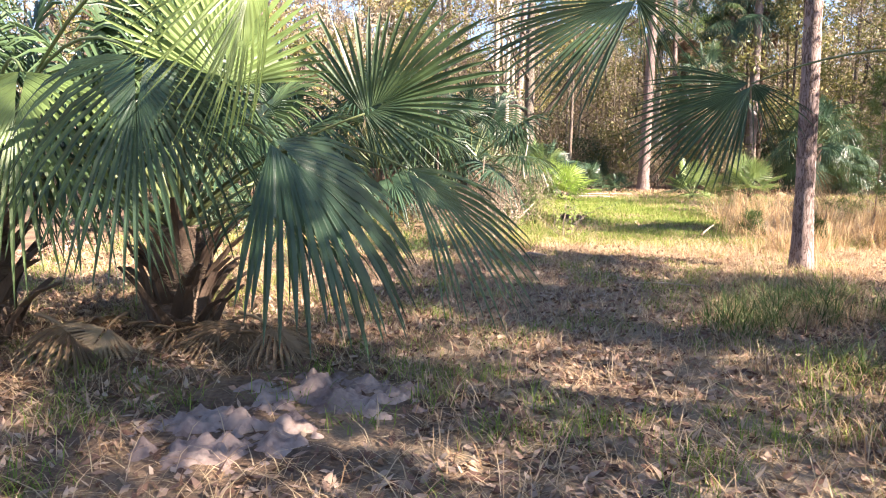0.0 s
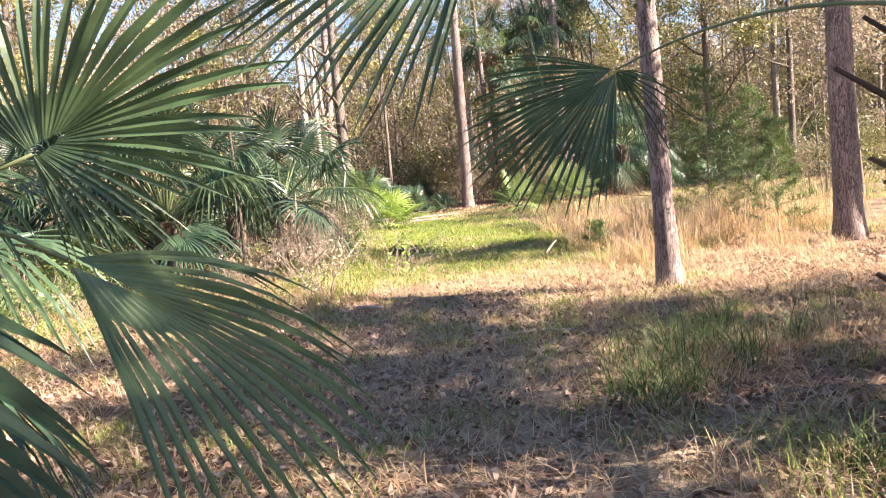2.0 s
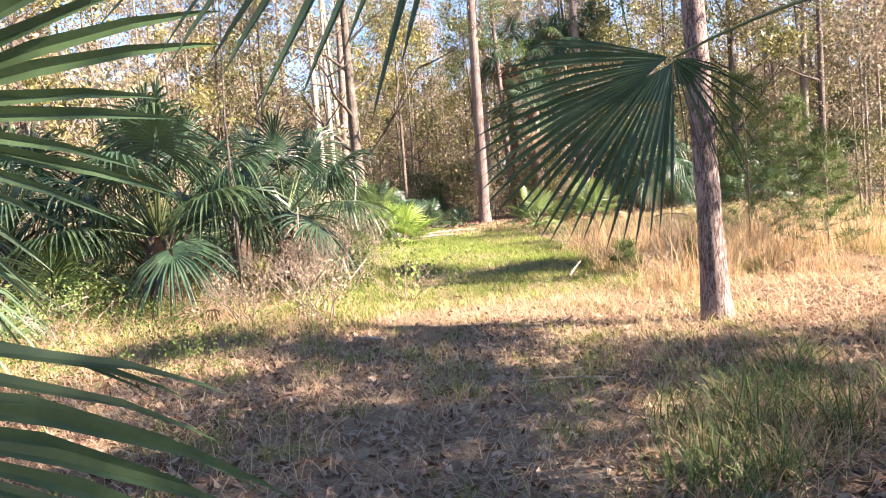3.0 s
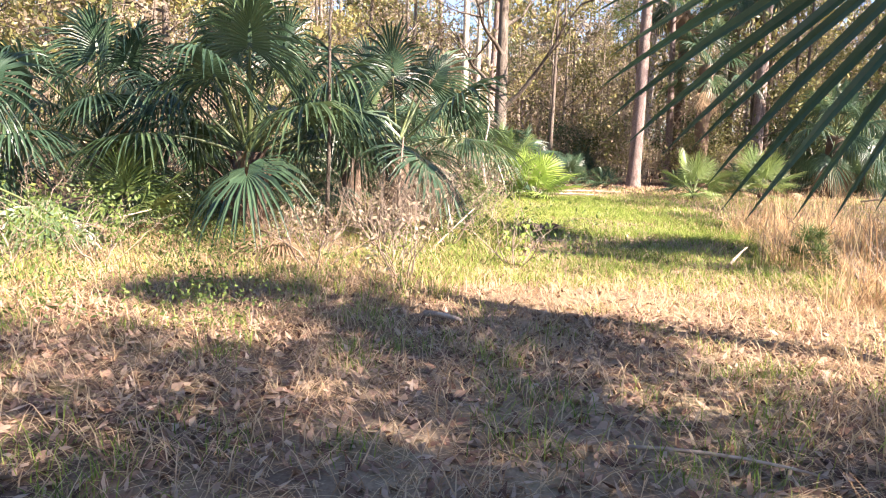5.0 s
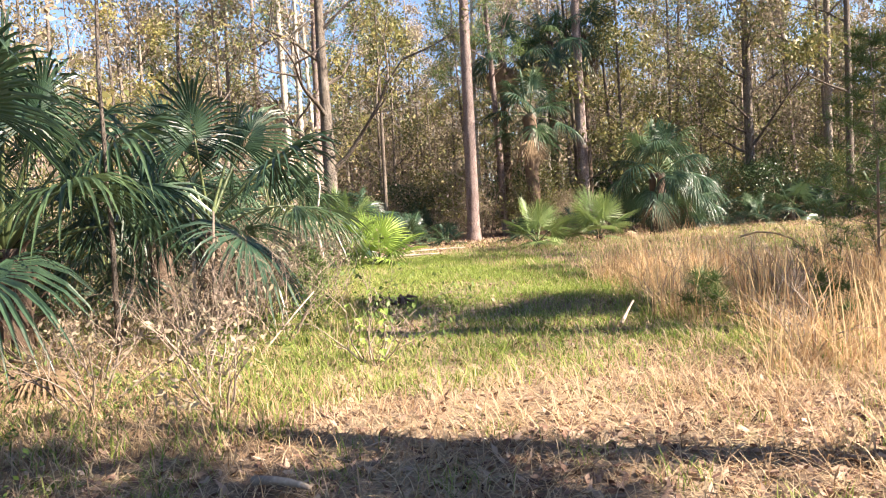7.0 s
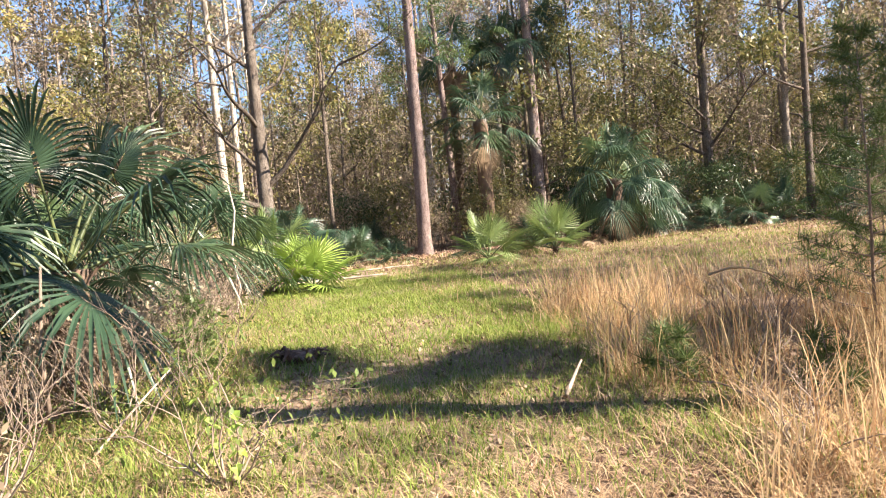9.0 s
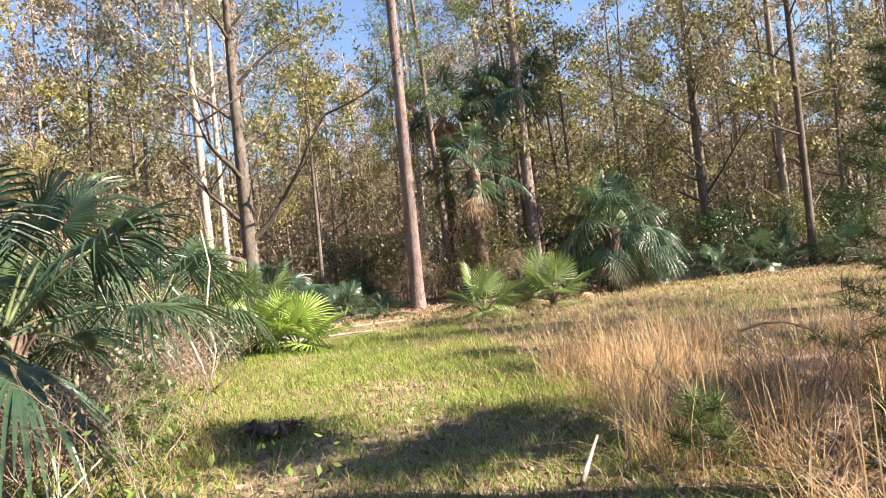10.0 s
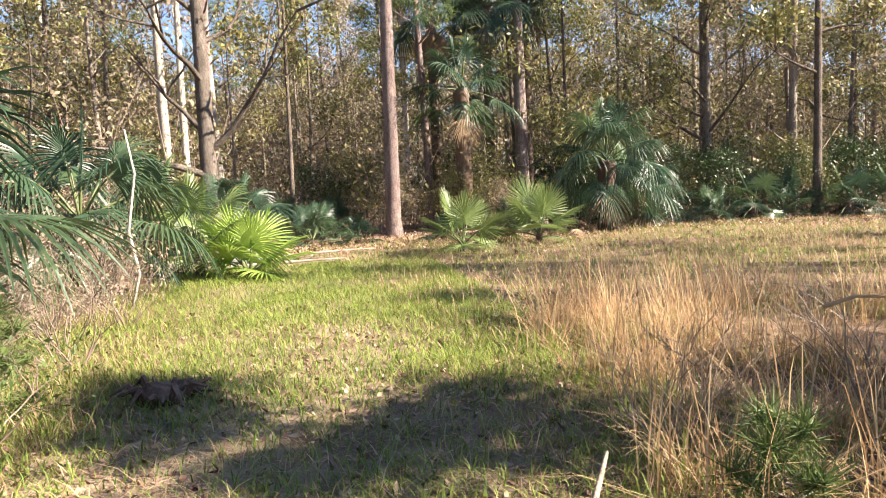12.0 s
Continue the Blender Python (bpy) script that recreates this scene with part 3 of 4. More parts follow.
def tree_meshes(seed, height, radius, bark, leaf, limbs=9, low=0.35, limb_len=3.0, depth=2, leaves=1800, leaf_size=0.09, lean=0.3, spread=0.45, segs=14, sides=10, angle=0.35):
    rng, nrng = random.Random(seed), np.random.default_rng(seed)
    tr, br, ends = Soup(), Soup(), []
    lx, ly = rng.uniform(-lean, lean), rng.uniform(-lean, lean)
    wob = [(rng.uniform(-1, 1), rng.uniform(-1, 1)) for _ in range(4)]

    def axis(t):
        z = height * t
        return Vector((lx * t * t + 0.06 * lean * math.sin(5 * t + wob[0][0] * 6) * height * 0.1, ly * t * t + 0.06 * lean * math.sin(6 * t + wob[1][0] * 6) * height * 0.1, z - (0.25 if t == 0 else 0)))

    def rad(t):
        return radius * ((1 - 0.78 * t) + 0.45 * math.exp(-t * height / 0.35))

    ts = [0, 0.012, 0.03] + [0.06 + 0.94 * k / segs for k in range(segs + 1)]
    tube(tr, [axis(t) for t in ts], [rad(t) for t in ts], sides, 0.10, rng)
    for k in range(limbs):
        t = low + (0.97 - low) * (k + rng.random()) / limbs
        a = k * 2.4 + rng.uniform(-0.5, 0.5)
        d = Vector((math.cos(a), math.sin(a), angle + 0.8 * rng.random() * t))
        limbs_of(rng, axis(t), d, limb_len * (1.15 - 0.75 * t) * rng.uniform(0.7, 1.2), rad(t) * 0.45, depth, br, ends)
    per = max(1, leaves // max(1, len(ends)))
    lv, lf = leaf_cloud(nrng, ends, per, spread, leaf_size)
    return tr.mesh("trunk", bark), br.mesh("limbs", bark), array_mesh("crown", lv, lf, leaf)


def plant_tree(meshes, x, y, yaw, sc, label, category="tree", group="", name="tree", tilt=(0, 0)):
    ob = thing(name, Matrix.Translation((x, y, height_at(x, y))) @ pose(0, 0, 0, tilt[0], tilt[1], yaw) @ Matrix.Diagonal((sc, sc, sc, 1)), label, category, group)
    for part_name, me in zip(("trunk", "branchwork", "crown"), meshes):
        tagged(child(part_name, me, ob), kind="" if part_name == "trunk" else "stuff")
    return ob


def pine_meshes(seed, height, radius, bare=0.6, limbs=16, tufts=34, segs=40, sides=18, limb_len=3.0):
    rng, nrng = random.Random(seed), np.random.default_rng(seed)
    tr, br, ends = Soup(), Soup(), []
    lx, ly = rng.uniform(-0.3, 0.3), rng.uniform(-0.3, 0.3)

    def axis(t):
        return Vector((lx * t * t * 2, ly * math.sin(3 * t) * 0.6, height * t - (0.25 if t == 0 else 0)))

    ts = [0, 0.006, 0.015, 0.03] + [0.03 + 0.97 * (k + 1) / segs for k in range(segs)]
    tube(tr, [axis(t) for t in ts], [radius * ((1 - 0.7 * t) + 0.4 * math.exp(-t * height / 0.3)) for t in ts], sides, 0.09, rng)
    for k in range(limbs):
        t = bare + (0.99 - bare) * (k + rng.random()) / limbs
        a = k * 2.4 + rng.uniform(-0.5, 0.5)
        limbs_of(rng, axis(t), Vector((math.cos(a), math.sin(a), 0.25)), limb_len * (1.3 - 0.9 * t) * rng.uniform(0.8, 1.2) + 0.5, radius * 0.2, 1, br, ends, 0.3)
    # needle tufts: thin slivers fanning from each twig end
    c = np.repeat(np.asarray(ends), tufts, axis=0)
    c = c + nrng.normal(0, 0.28, c.shape)
    n = len(c)
    d = nrng.normal(0, 1, (n, 3)) + np.array([0, 0, 0.5])
    d /= np.linalg.norm(d, axis=1)[:, None]
    e = np.cross(d, nrng.normal(0, 1, (n, 3)))
    e /= np.linalg.norm(e, axis=1)[:, None]
    ln = nrng.uniform(0.18, 0.34, n)[:, None]
    v = np.stack([c - e * 0.022, c + e * 0.022, c + d * ln], axis=1).reshape(-1, 3)
    k = np.arange(n)[:, None] * 3
    return tr.mesh("trunk", M_PINE), br.mesh("limbs", M_PINE), array_mesh("crown", v, np.concatenate([k, k + 1, k + 2], axis=1), M_NEEDLE)


PINE_A = pine_meshes(1, 19, 0.135, 0.42, 20, 50, segs=70, sides=22)
PINE_B = pine_meshes(2, 22, 0.21, 0.38, 24, 50, segs=70, sides=22)
PINE_C = pine_meshes(3, 26, 0.31, 0.62, segs=50)
plant_tree(PINE_A, 4.85, 10.45, 40, 1.0, "slender pine with reddish-brown plated bark beside the trail", "pine tree", name="pine", tilt=(0, -0.6))
plant_tree(PINE_B, 9.3, 12.5, 10, 1.0, "pine with thick plated bark in dry grass", "pine tree", name="pine")
# unseen copy of the pine, added so its crown shades trail and thicket
plant_tree(PINE_B, 12.7, 10.7, 200, 1.0, "pine with thick plated bark in dry grass", "pine tree", name="pine")
plant_tree(PINE_C, 9.7, 40.6, 0, 1.0, "tall straight pine at the end of the clearing", "pine tree", "tall far pines", "pine", (0, 1.0))
plant_tree(PINE_C, 16.2, 42.4, 130, 1.0, "tall straight pine at the end of the clearing", "pine tree", "tall far pines", "pine", (0, 0.5))
OAK_J = tree_meshes(11, 20, 0.42, M_OAK, M_LEAF_OLIVE, limbs=13, low=0.12, limb_len=6.0, leaves=5200, leaf_size=0.10, spread=0.6)
OAK_K = tree_meshes(12, 15, 0.26, M_OAK, M_LEAF_OLIVE, limbs=15, low=0.15, limb_len=4.5, leaves=7000, leaf_size=0.10, spread=0.55)
OAK_SHADE = tree_meshes(13, 15, 0.26, M_OAK, M_LEAF_OLIVE, limbs=14, low=0.2, limb_len=4.5, leaves=4100, leaf_size=0.13, spread=0.34)
SHADE_SLIM = tree_meshes(15, 13, 0.14, M_OAK, M_LEAF_OLIVE, limbs=9, low=0.5, limb_len=2.2, leaves=4200, leaf_size=0.14, spread=0.36)
SLIM_TAN = [tree_meshes(20 + k, 15 + 2 * k, 0.12 + 0.02 * k, M_GREY, M_LEAF_TAN, limbs=9, low=0.18, limb_len=3.2, depth=2, leaves=2800, leaf_size=0.115, spread=0.36, segs=10, sides=7) for k in range(4)]
SLIM_OLIVE = [tree_meshes(30 + k, 13 + 2 * k, 0.11 + 0.02 * k, M_OAK, M_LEAF_OLIVE, limbs=10, low=0.15, limb_len=3.2, depth=2, leaves=3800, leaf_size=0.115, spread=0.36, segs=10, sides=7) for k in range(4)]
SLIM_YELLOW = [tree_meshes(40 + k, 15 + 2 * k, 0.11 + 0.02 * k, M_GREY, M_LEAF_YELLOW, limbs=9, low=0.3, limb_len=2.8, depth=2, leaves=2600, leaf_size=0.115, spread=0.36, segs=10, sides=7) for k in range(2)]
SLIM_PALE = [tree_meshes(50 + k, 18 + 2 * k, 0.16 + 0.04 * k, M_PALE, M_LEAF_TAN, limbs=8, low=0.4, limb_len=3.0, depth=2, leaves=1000, leaf_size=0.10, segs=12, sides=9) for k in range(2)]
POLES = [tree_meshes(60 + k, 12 + 2 * k, 0.06 + 0.02 * k, M_GREY, M_LEAF_TAN, limbs=7, low=0.3, limb_len=1.8, depth=1, leaves=900, leaf_size=0.085, segs=9, sides=6) for k in range(3)]
BUSH = [tree_meshes(70 + k, 3.2, 0.05, M_TWIG, mt, limbs=12, low=0.06, limb_len=1.6, depth=1, leaves=2600, leaf_size=0.065, spread=0.35, segs=6, sides=5)
        for k, mt in enumerate((M_LEAF_DARK, M_LEAF_OLIVE, M_LEAF_TAN))]

plant_tree(OAK_J, 2.85, 35.5, 200, 0.74, "leaning dark-trunked oak with thin olive leaves", "oak tree", name="oak")
plant_tree(OAK_K, 25.4, 41.6, 30, 0.95, "dark oak with dense olive foliage at the wood's edge", "oak tree", name="oak")
plant_tree(SLIM_PALE[1], 1.4, 39.5, 0, 1.0, "pale-barked tall slender tree", "tree", "pale trees", "tree")
plant_tree(SLIM_PALE[0], 2.0, 40.3, 90, 1.0, "pale-barked tall slender tree", "tree", "pale trees", "tree")
plant_tree(SLIM_TAN[3], 28.0, 39.0, 0, 1.2, "straight grey-barked tree at the wood's edge", "tree", name="tree")
plant_tree(SLIM_OLIVE[3], 27.4, 37.0, 50, 1.2, "dark straight tree at the wood's edge", "tree", name="tree")

# unseen oaks, added beside and behind the walk to shade its start and clearing
for k, (x, y, sc) in enumerate(((9.5, 5.0, 0.6), (12.2, 2.2, 0.72), (8.6, 0.4, 0.62), (11.0, -3.0, 0.8), (5.2, -4.2, 0.7), (18.5, 0.5, 0.95), (-5.0, -4.0, 0.8), (6.6, -1.6, 0.62), (22.6, 13.5, 0.85))):
    plant_tree(OAK_SHADE, x, y, k * 77, sc, "unseen leafy oak added to cast shade", "oak tree", "oaks beside the trail's start", "oak")

# out-of-view tree, added to cast the edge of shade across the trail
slim = plant_tree(SHADE_SLIM, 8.6, 7.0, 130, 0.62, "slender dark tree with olive leaves, unseen and added for shade, with a limb over the trail", "tree", name="tree")
# its long low limb that reaches over the trail
limb_rng, limb_s, limb_ends = random.Random(77), Soup(), []
for tip, bow in (((3.3, 7.2, 3.25), 0.5), ((3.9, 8.0, 3.7), 0.35), ((4.3, 6.6, 2.95), 0.3)):
    limb_pts = bezier((8.6, 7.0, 3.3), (6.2, (7.0 + tip[1]) / 2, tip[2] + bow), tip, 12)
    tube(limb_s, limb_pts, [0.03 * (1 - 0.8 * k / 12) for k in range(13)], 6, cap=False)
    for k in range(5, 13):
        for _ in range(2):
            d = Vector((limb_rng.uniform(-1, 0.2), limb_rng.uniform(-0.8, 0.8), limb_rng.uniform(-0.5, 0.4)))
            limbs_of(limb_rng, limb_pts[k], d, limb_rng.uniform(0.3, 0.7), 0.008, 1, limb_s, limb_ends, 0.0, 0.3, 4)
lv, lf = leaf_cloud(np.random.default_rng(77), limb_ends, 2, 0.06, 0.042)
to_tree = slim.matrix_basis.inverted()
tagged(child("limb", limb_s.mesh("limb", M_OAK), slim, to_tree), kind="stuff")
tagged(child("limb_leaves", array_mesh("limb_leaves", lv, lf, M_LEAF_OLIVE), slim, to_tree), kind="stuff")
# another unseen tree, added to throw a shade band over the trail
plant_tree(SHADE_SLIM, 14.6, 11.7, 40, 0.8, "slender dark tree with olive leaves", "tree", name="tree")
# thin trees on the right beyond the pines
for k, (x, y) in enumerate(((17.5, 23.0), (19.0, 24.6), (20.6, 26.2), (18.6, 21.4), (22.2, 25.2), (16.9, 20.6), (23.2, 28.4), (21.0, 22.6), (19.8, 20.2), (24.5, 25.5))):
    plant_tree((POLES + SLIM_TAN[:1])[k % 4], x, y, k * 63, 0.6 + 0.04 * k, "thin tan-barked tree at the clearing's side", "tree", "thin trees at the clearing's side", "tree", (k % 3 - 1, k % 5 - 2))
for k, (x, y) in enumerate(((18.0, 24.2), (20.0, 23.0), (21.5, 27.0), (17.2, 21.8), (23.5, 26.6))):
    plant_tree(BUSH[(2, 1)[k % 2]], x, y, k * 71, 0.5 + 0.06 * k, "brushy autumn shrub at the clearing's side", "shrub", "shrubs at the clearing's side", "shrub")

# the wood around the clearing
wood_rng = random.Random(5)
SPOTS = []
GROUP = "trees of the wood"
LABELS = {"t": "slender grey tree with tan autumn leaves", "o": "slender dark tree with olive leaves", "y": "slender tree with yellow-green leaves",
          "p": "pale-barked slender tree in the wood", "s": "thin grey sapling with few leaves", "n": "tall straight pine in the wood"}


def free(x, y, d):
    return all((x - a) ** 2 + (y - b) ** 2 > d * d for a, b in SPOTS)


def edge_y(x):
    """Where the wood begins beyond the clearing."""
    if x < -3:
        return 21.0 - x * 0.2
    if x < 3:
        return 33 + (x + 3)
    if x < 16:
        return 41.5
    return 41.5 - (x - 16) * 0.25


tries = 0
while len(SPOTS) < 300 and tries < 6000:
    tries += 1
    x = wood_rng.uniform(-34, 62)
    y = wood_rng.uniform(18, 88)
    if y < edge_y(x) or (x > 30 and y < 30) or not free(x, y, 1.5):
        continue
    if abs(math.atan2(x - 1.5, y - 4)) > 1.05:
        continue
    SPOTS.append((x, y))
    q = wood_rng.random()
    kind = "t" if q < 0.24 else "o" if q < 0.55 else "y" if q < 0.67 else "p" if q < 0.71 else "n" if q < 0.78 else "s"
    pool = {"t": SLIM_TAN, "o": SLIM_OLIVE, "y": SLIM_YELLOW, "p": SLIM_PALE, "s": POLES, "n": [PINE_A, PINE_B]}[kind]
    plant_tree(wood_rng.choice(pool), x, y, wood_rng.uniform(0, 360), wood_rng.uniform(0.75, 1.2), LABELS[kind], "pine tree" if kind == "n" else "tree", GROUP,
               "pine" if kind == "n" else "tree", (wood_rng.uniform(-3, 3), wood_rng.uniform(-3, 3)))
# a few trees behind the walk
for k in range(26):
    a = wood_rng.uniform(math.pi * 0.95, math.pi * 1.75)
    r = wood_rng.uniform(22, 45)
    plant_tree(wood_rng.choice(SLIM_OLIVE + SLIM_TAN), 2 + r * math.cos(a), 2 + r * math.sin(a), k * 50, 1.0, LABELS["o"], "tree", GROUP, "tree")
# shrubs along the wood's edge
SHRUBS = "shrubs at the wood's edge"
for k in range(100):
    x = wood_rng.uniform(-14, 42)
    y = edge_y(x) + wood_rng.uniform(-1.0, 7.0)
    if 2.5 < x < 10 and y < 46:
        continue
    v = wood_rng.choice((0, 0, 0, 0, 1)) if x > 16 else wood_rng.choice((1, 2, 2, 0))
    plant_tree(BUSH[v], x, y, k * 71, wood_rng.uniform(0.5, 1.0), ("dark evergreen shrub", "olive-leaved shrub", "brown-leaved autumn shrub")[v] + " at the wood's edge", "shrub", SHRUBS, "shrub")

# distant trees behind all these, too far to count
far_rng = np.random.default_rng(8)
n = 420
fx = far_rng.uniform(-110, 150, n)
fy = far_rng.uniform(85, 135, n)
far_s = Soup()
centres = []
for x, y in zip(fx, fy):
    h, r = far_rng.uniform(11, 20), far_rng.uniform(0.1, 0.28)
    tube(far_s, [(x, y, -0.2), (x + far_rng.uniform(-0.4, 0.4), y, h * 0.5), (x + far_rng.uniform(-0.8, 0.8), y, h)], [r, r * 0.7, r * 0.2], 5)
    for _ in range(16):
        centres.append((x + far_rng.normal(0, 2.0), y + far_rng.normal(0, 2.0), max(0.8, far_rng.uniform(0.02, 1.0) * h)))
tagged(new("far_woods_trunks", far_s.mesh("far_woods_trunks", M_GREY)), "distant grey tree trunks of the wood", "woods", kind="stuff")
lv, lf = leaf_cloud(far_rng, centres, 40, 1.5, 0.36)
tagged(new("far_woods_foliage", array_mesh("far_woods_foliage", lv, lf, M_LEAF_TAN)), "distant tan and olive foliage of the wood", "woods", kind="stuff")


# twiggy undergrowth inside the wood
under = Soup()
cen_tan, cen_olive = [], []
for k in range(1500):
    x = far_rng.uniform(-30, 60)
    y = edge_y(x) + 0.5 + far_rng.uniform(0, 1) ** 1.4 * 40
    if 3 < x < 9 and y < 47:
        continue
    h, r = far_rng.uniform(1.5, 7.0), far_rng.uniform(0.012, 0.035)
    lx, ly = far_rng.normal(0, 0.26, 2) * h
    tube(under, [(x, y, -0.1), (x + lx * 0.3, y + ly * 0.3, h * 0.5), (x + lx, y + ly, h)], [r, r * 0.8, r * 0.3], 4, cap=False)
    spot = [(x + far_rng.normal(0, 0.5), y + far_rng.normal(0, 0.5), h * far_rng.uniform(0.15, 1.0)) for _ in range(5)]
    (cen_olive if far_rng.random() < (0.65 if x > 15 else 0.3) else cen_tan).extend(spot)
tagged(new("wood_undergrowth_stems", under.mesh("wood_undergrowth_stems", M_TWIG)), "thin grey stems of the wood's undergrowth", "undergrowth", kind="stuff")
lv, lf = leaf_cloud(far_rng, cen_tan, 17, 0.36, 0.11)
tagged(new("wood_undergrowth_tan", array_mesh("wood_undergrowth_tan", lv, lf, M_LEAF_TAN)), "tan leaves of the wood's undergrowth", "undergrowth", kind="stuff")
lv, lf = leaf_cloud(far_rng, cen_olive, 20, 0.38, 0.11)
tagged(new("wood_undergrowth_olive", array_mesh("wood_undergrowth_olive", lv, lf, M_LEAF_OLIVE)), "olive leaves of the wood's undergrowth", "undergrowth", kind="stuff")


# ---------------------------------------------------------------- young pines
def young_pine(x, y, h, seed, label, group="young pines"):
    rng, nrng = random.Random(seed), np.random.default_rng(seed)
    ob = thing("young_pine", Matrix.Translation((x, y, height_at(x, y))), label, "young pine", group)
    tr, br, ends = Soup(), Soup(), []
    tube(tr, [(0, 0, -0.05), (0.04, 0.02, h * 0.5), (0, 0.05, h)], [0.006 * h, 0.0045 * h, 0.004], 7)
    for k in range(int(13 * h)):
        t = 0.08 + 0.9 * (k + rng.random()) / (13 * h)
        a = k * 2.4
        ln = 0.36 * h * (1.08 - t) * rng.uniform(0.6, 1.1) + 0.08
        p0 = Vector((0.03 * t, 0.05 * t, h * t))
        p1 = p0 + Vector((math.cos(a) * ln, math.sin(a) * ln, 0.35 * ln))
        p2 = (p0 + p1) / 2 + Vector((0, 0, -0.06 * ln))
        tube(br, bezier(p0, p2, p1, 3), [0.008, 0.006, 0.005, 0.003], 4, cap=False)
        ends += [tuple(p0.lerp(p1, u)) for u in (0.45, 0.6, 0.75, 0.9, 1.0)]
    c = np.repeat(np.asarray(ends), 26, axis=0)
    c = c + nrng.normal(0, 0.02, c.shape)
    n = len(c)
    d = nrng.normal(0, 1, (n, 3)) + np.array([0, 0, 0.45])
    d /= np.linalg.norm(d, axis=1)[:, None]
    e = np.cross(d, nrng.normal(0, 1, (n, 3)))
    e /= np.linalg.norm(e, axis=1)[:, None]
    ln = nrng.uniform(0.13, 0.26, n)[:, None]
    v = np.stack([c - e * 0.0045, c + e * 0.0045, c + d * ln], axis=1).reshape(-1, 3)
    k = np.arange(n)[:, None] * 3
    child("stem", tr.mesh("stem", M_TWIG), ob)
    tagged(child("branchwork", br.mesh("branchwork", M_TWIG), ob), kind="stuff")
    tagged(child("foliage", array_mesh("needles", v, np.concatenate([k, k + 1, k + 2], axis=1), M_NEEDLE), ob), kind="stuff")


young_pine(8.5, 15.3, 3.4, 1, "feathery young pine beside the tall dry grass")
young_pine(10.2, 16.2, 3.0, 2, "feathery young pine beside the tall dry grass")
young_pine(9.0, 13.9, 2.2, 3, "small young pine in dry grass")
young_pine(1.5, 18.6, 1.0, 4, "pine seedling at the trail's edge")
young_pine(5.9, 15.0, 0.55, 5, "low pine seedling in dry grass")
young_pine(6.6, 13.9, 0.6, 6, "low pine seedling in dry grass")


# ---------------------------------------------------------------- grasses and litter
def blades(rng, xy, h, width, bend, flat=0.0, fine=True):
    """Bent grass blades at the places xy, each its own piece."""
    n = len(xy)
    z0 = np.array([height_at(a, b) for a, b in xy]) - 0.01
    base = np.column_stack([xy, z0])
    a = rng.uniform(0, 2 * np.pi, n)
    d = np.column_stack([np.cos(a), np.sin(a), np.zeros(n)])
    s = np.column_stack([-np.sin(a), np.cos(a), np.zeros(n)]) * (width * rng.uniform(0.7, 1.3, n))[:, None]
    h = np.asarray(h) * np.ones(n)
    b = (bend * rng.uniform(0.3, 1.5, n) * h)[:, None]
    up = np.column_stack([np.zeros(n), np.zeros(n), h * (1 - flat * rng.random(n))])
    p1 = base + up * 0.6 + d * b * 0.38
    p3 = base + up * (1.0 - 0.12 * bend) + d * b
    rows = [base - s, base + s, p1 - s * 0.8, p1 + s * 0.8, p3 - s * 0.08, p3 + s * 0.08]
    if fine:
        q1 = base + up * 0.45 + d * b * 0.22
        q2 = base + up * 0.82 + d * b * 0.62
        rows = [base - s, base + s, q1 - s * 0.85, q1 + s * 0.85, q2 - s * 0.5, q2 + s * 0.5, p3 - s * 0.06, p3 + s * 0.06]
    m = len(rows)
    v = np.stack(rows, axis=1).reshape(-1, 3)
    k = np.arange(n)[:, None] * m
    f = np.concatenate([np.concatenate([k + i, k + i + 1, k + i + 3, k + i + 2], axis=1) for i in range(0, m - 2, 2)], axis=0)
    return v, f


def scatter(rng, n, x0, x1, y0, y1, keep):
    pts = np.column_stack([rng.uniform(x0, x1, n), rng.uniform(y0, y1, n)])
    return np.array([p for p in pts if keep(p[0], p[1]) > rng.random()])


def clumped(rng, centres, per, radius):
    c = np.repeat(np.asarray(centres), per, axis=0)
    return c + rng.normal(0, 1, c.shape) * radius


def patch(x, y, scale, seed):
    return 0.5 + 0.9 * noise.noise(Vector((x * scale, y * scale, seed)))


def right_side(x, y):
    return x - trail_x(y)


def off_sand(x, y):
    """0 on the dug-up sand, 1 away from it."""
    return 0.08 if ((x + 0.95) / 0.75) ** 2 + ((y - 4.2) / 0.8) ** 2 < 1 else 1.0


g_rng = np.random.default_rng(3)


def grass(name, label, xy, h, width, bend, mat, flat=0.0, fine=False):
    v, f = blades(g_rng, xy, h, width, bend, flat, fine)
    return tagged(new(name, array_mesh(name, v, f, mat)), label, "grass", kind="stuff")


# lying straw over the start of the trail, and scattered green tufts in it
xy = scatter(g_rng, 190000, -6, 8, 1.5, 17.5, lambda x, y: (0.55 + 0.4 * patch(x, y, 0.7, 2.0)) * max(0.22, min(1.0, (16.5 - y) / 3)) * (0.6 if y < 8 else min(1.0, 0.6 + (y - 8) * 0.12)) * off_sand(x, y))
grass("dry_turf", "matted dry tan straw and grass on the trail", xy, g_rng.uniform(0.07, 0.22, len(xy)), 0.0032, 1.5, M_GRASS_DRY, 0.85)
cen = scatter(g_rng, 900, -6, 6, 1.5, 15, lambda x, y: 0.25 + 0.6 * patch(x, y, 0.6, 7.0))
xy = clumped(g_rng, cen, 45, 0.11)
grass("green_tufts", "small green grass tufts in the straw", xy, g_rng.uniform(0.06, 0.2, len(xy)), 0.003, 0.8, M_GRASS_GREEN, 0.4)
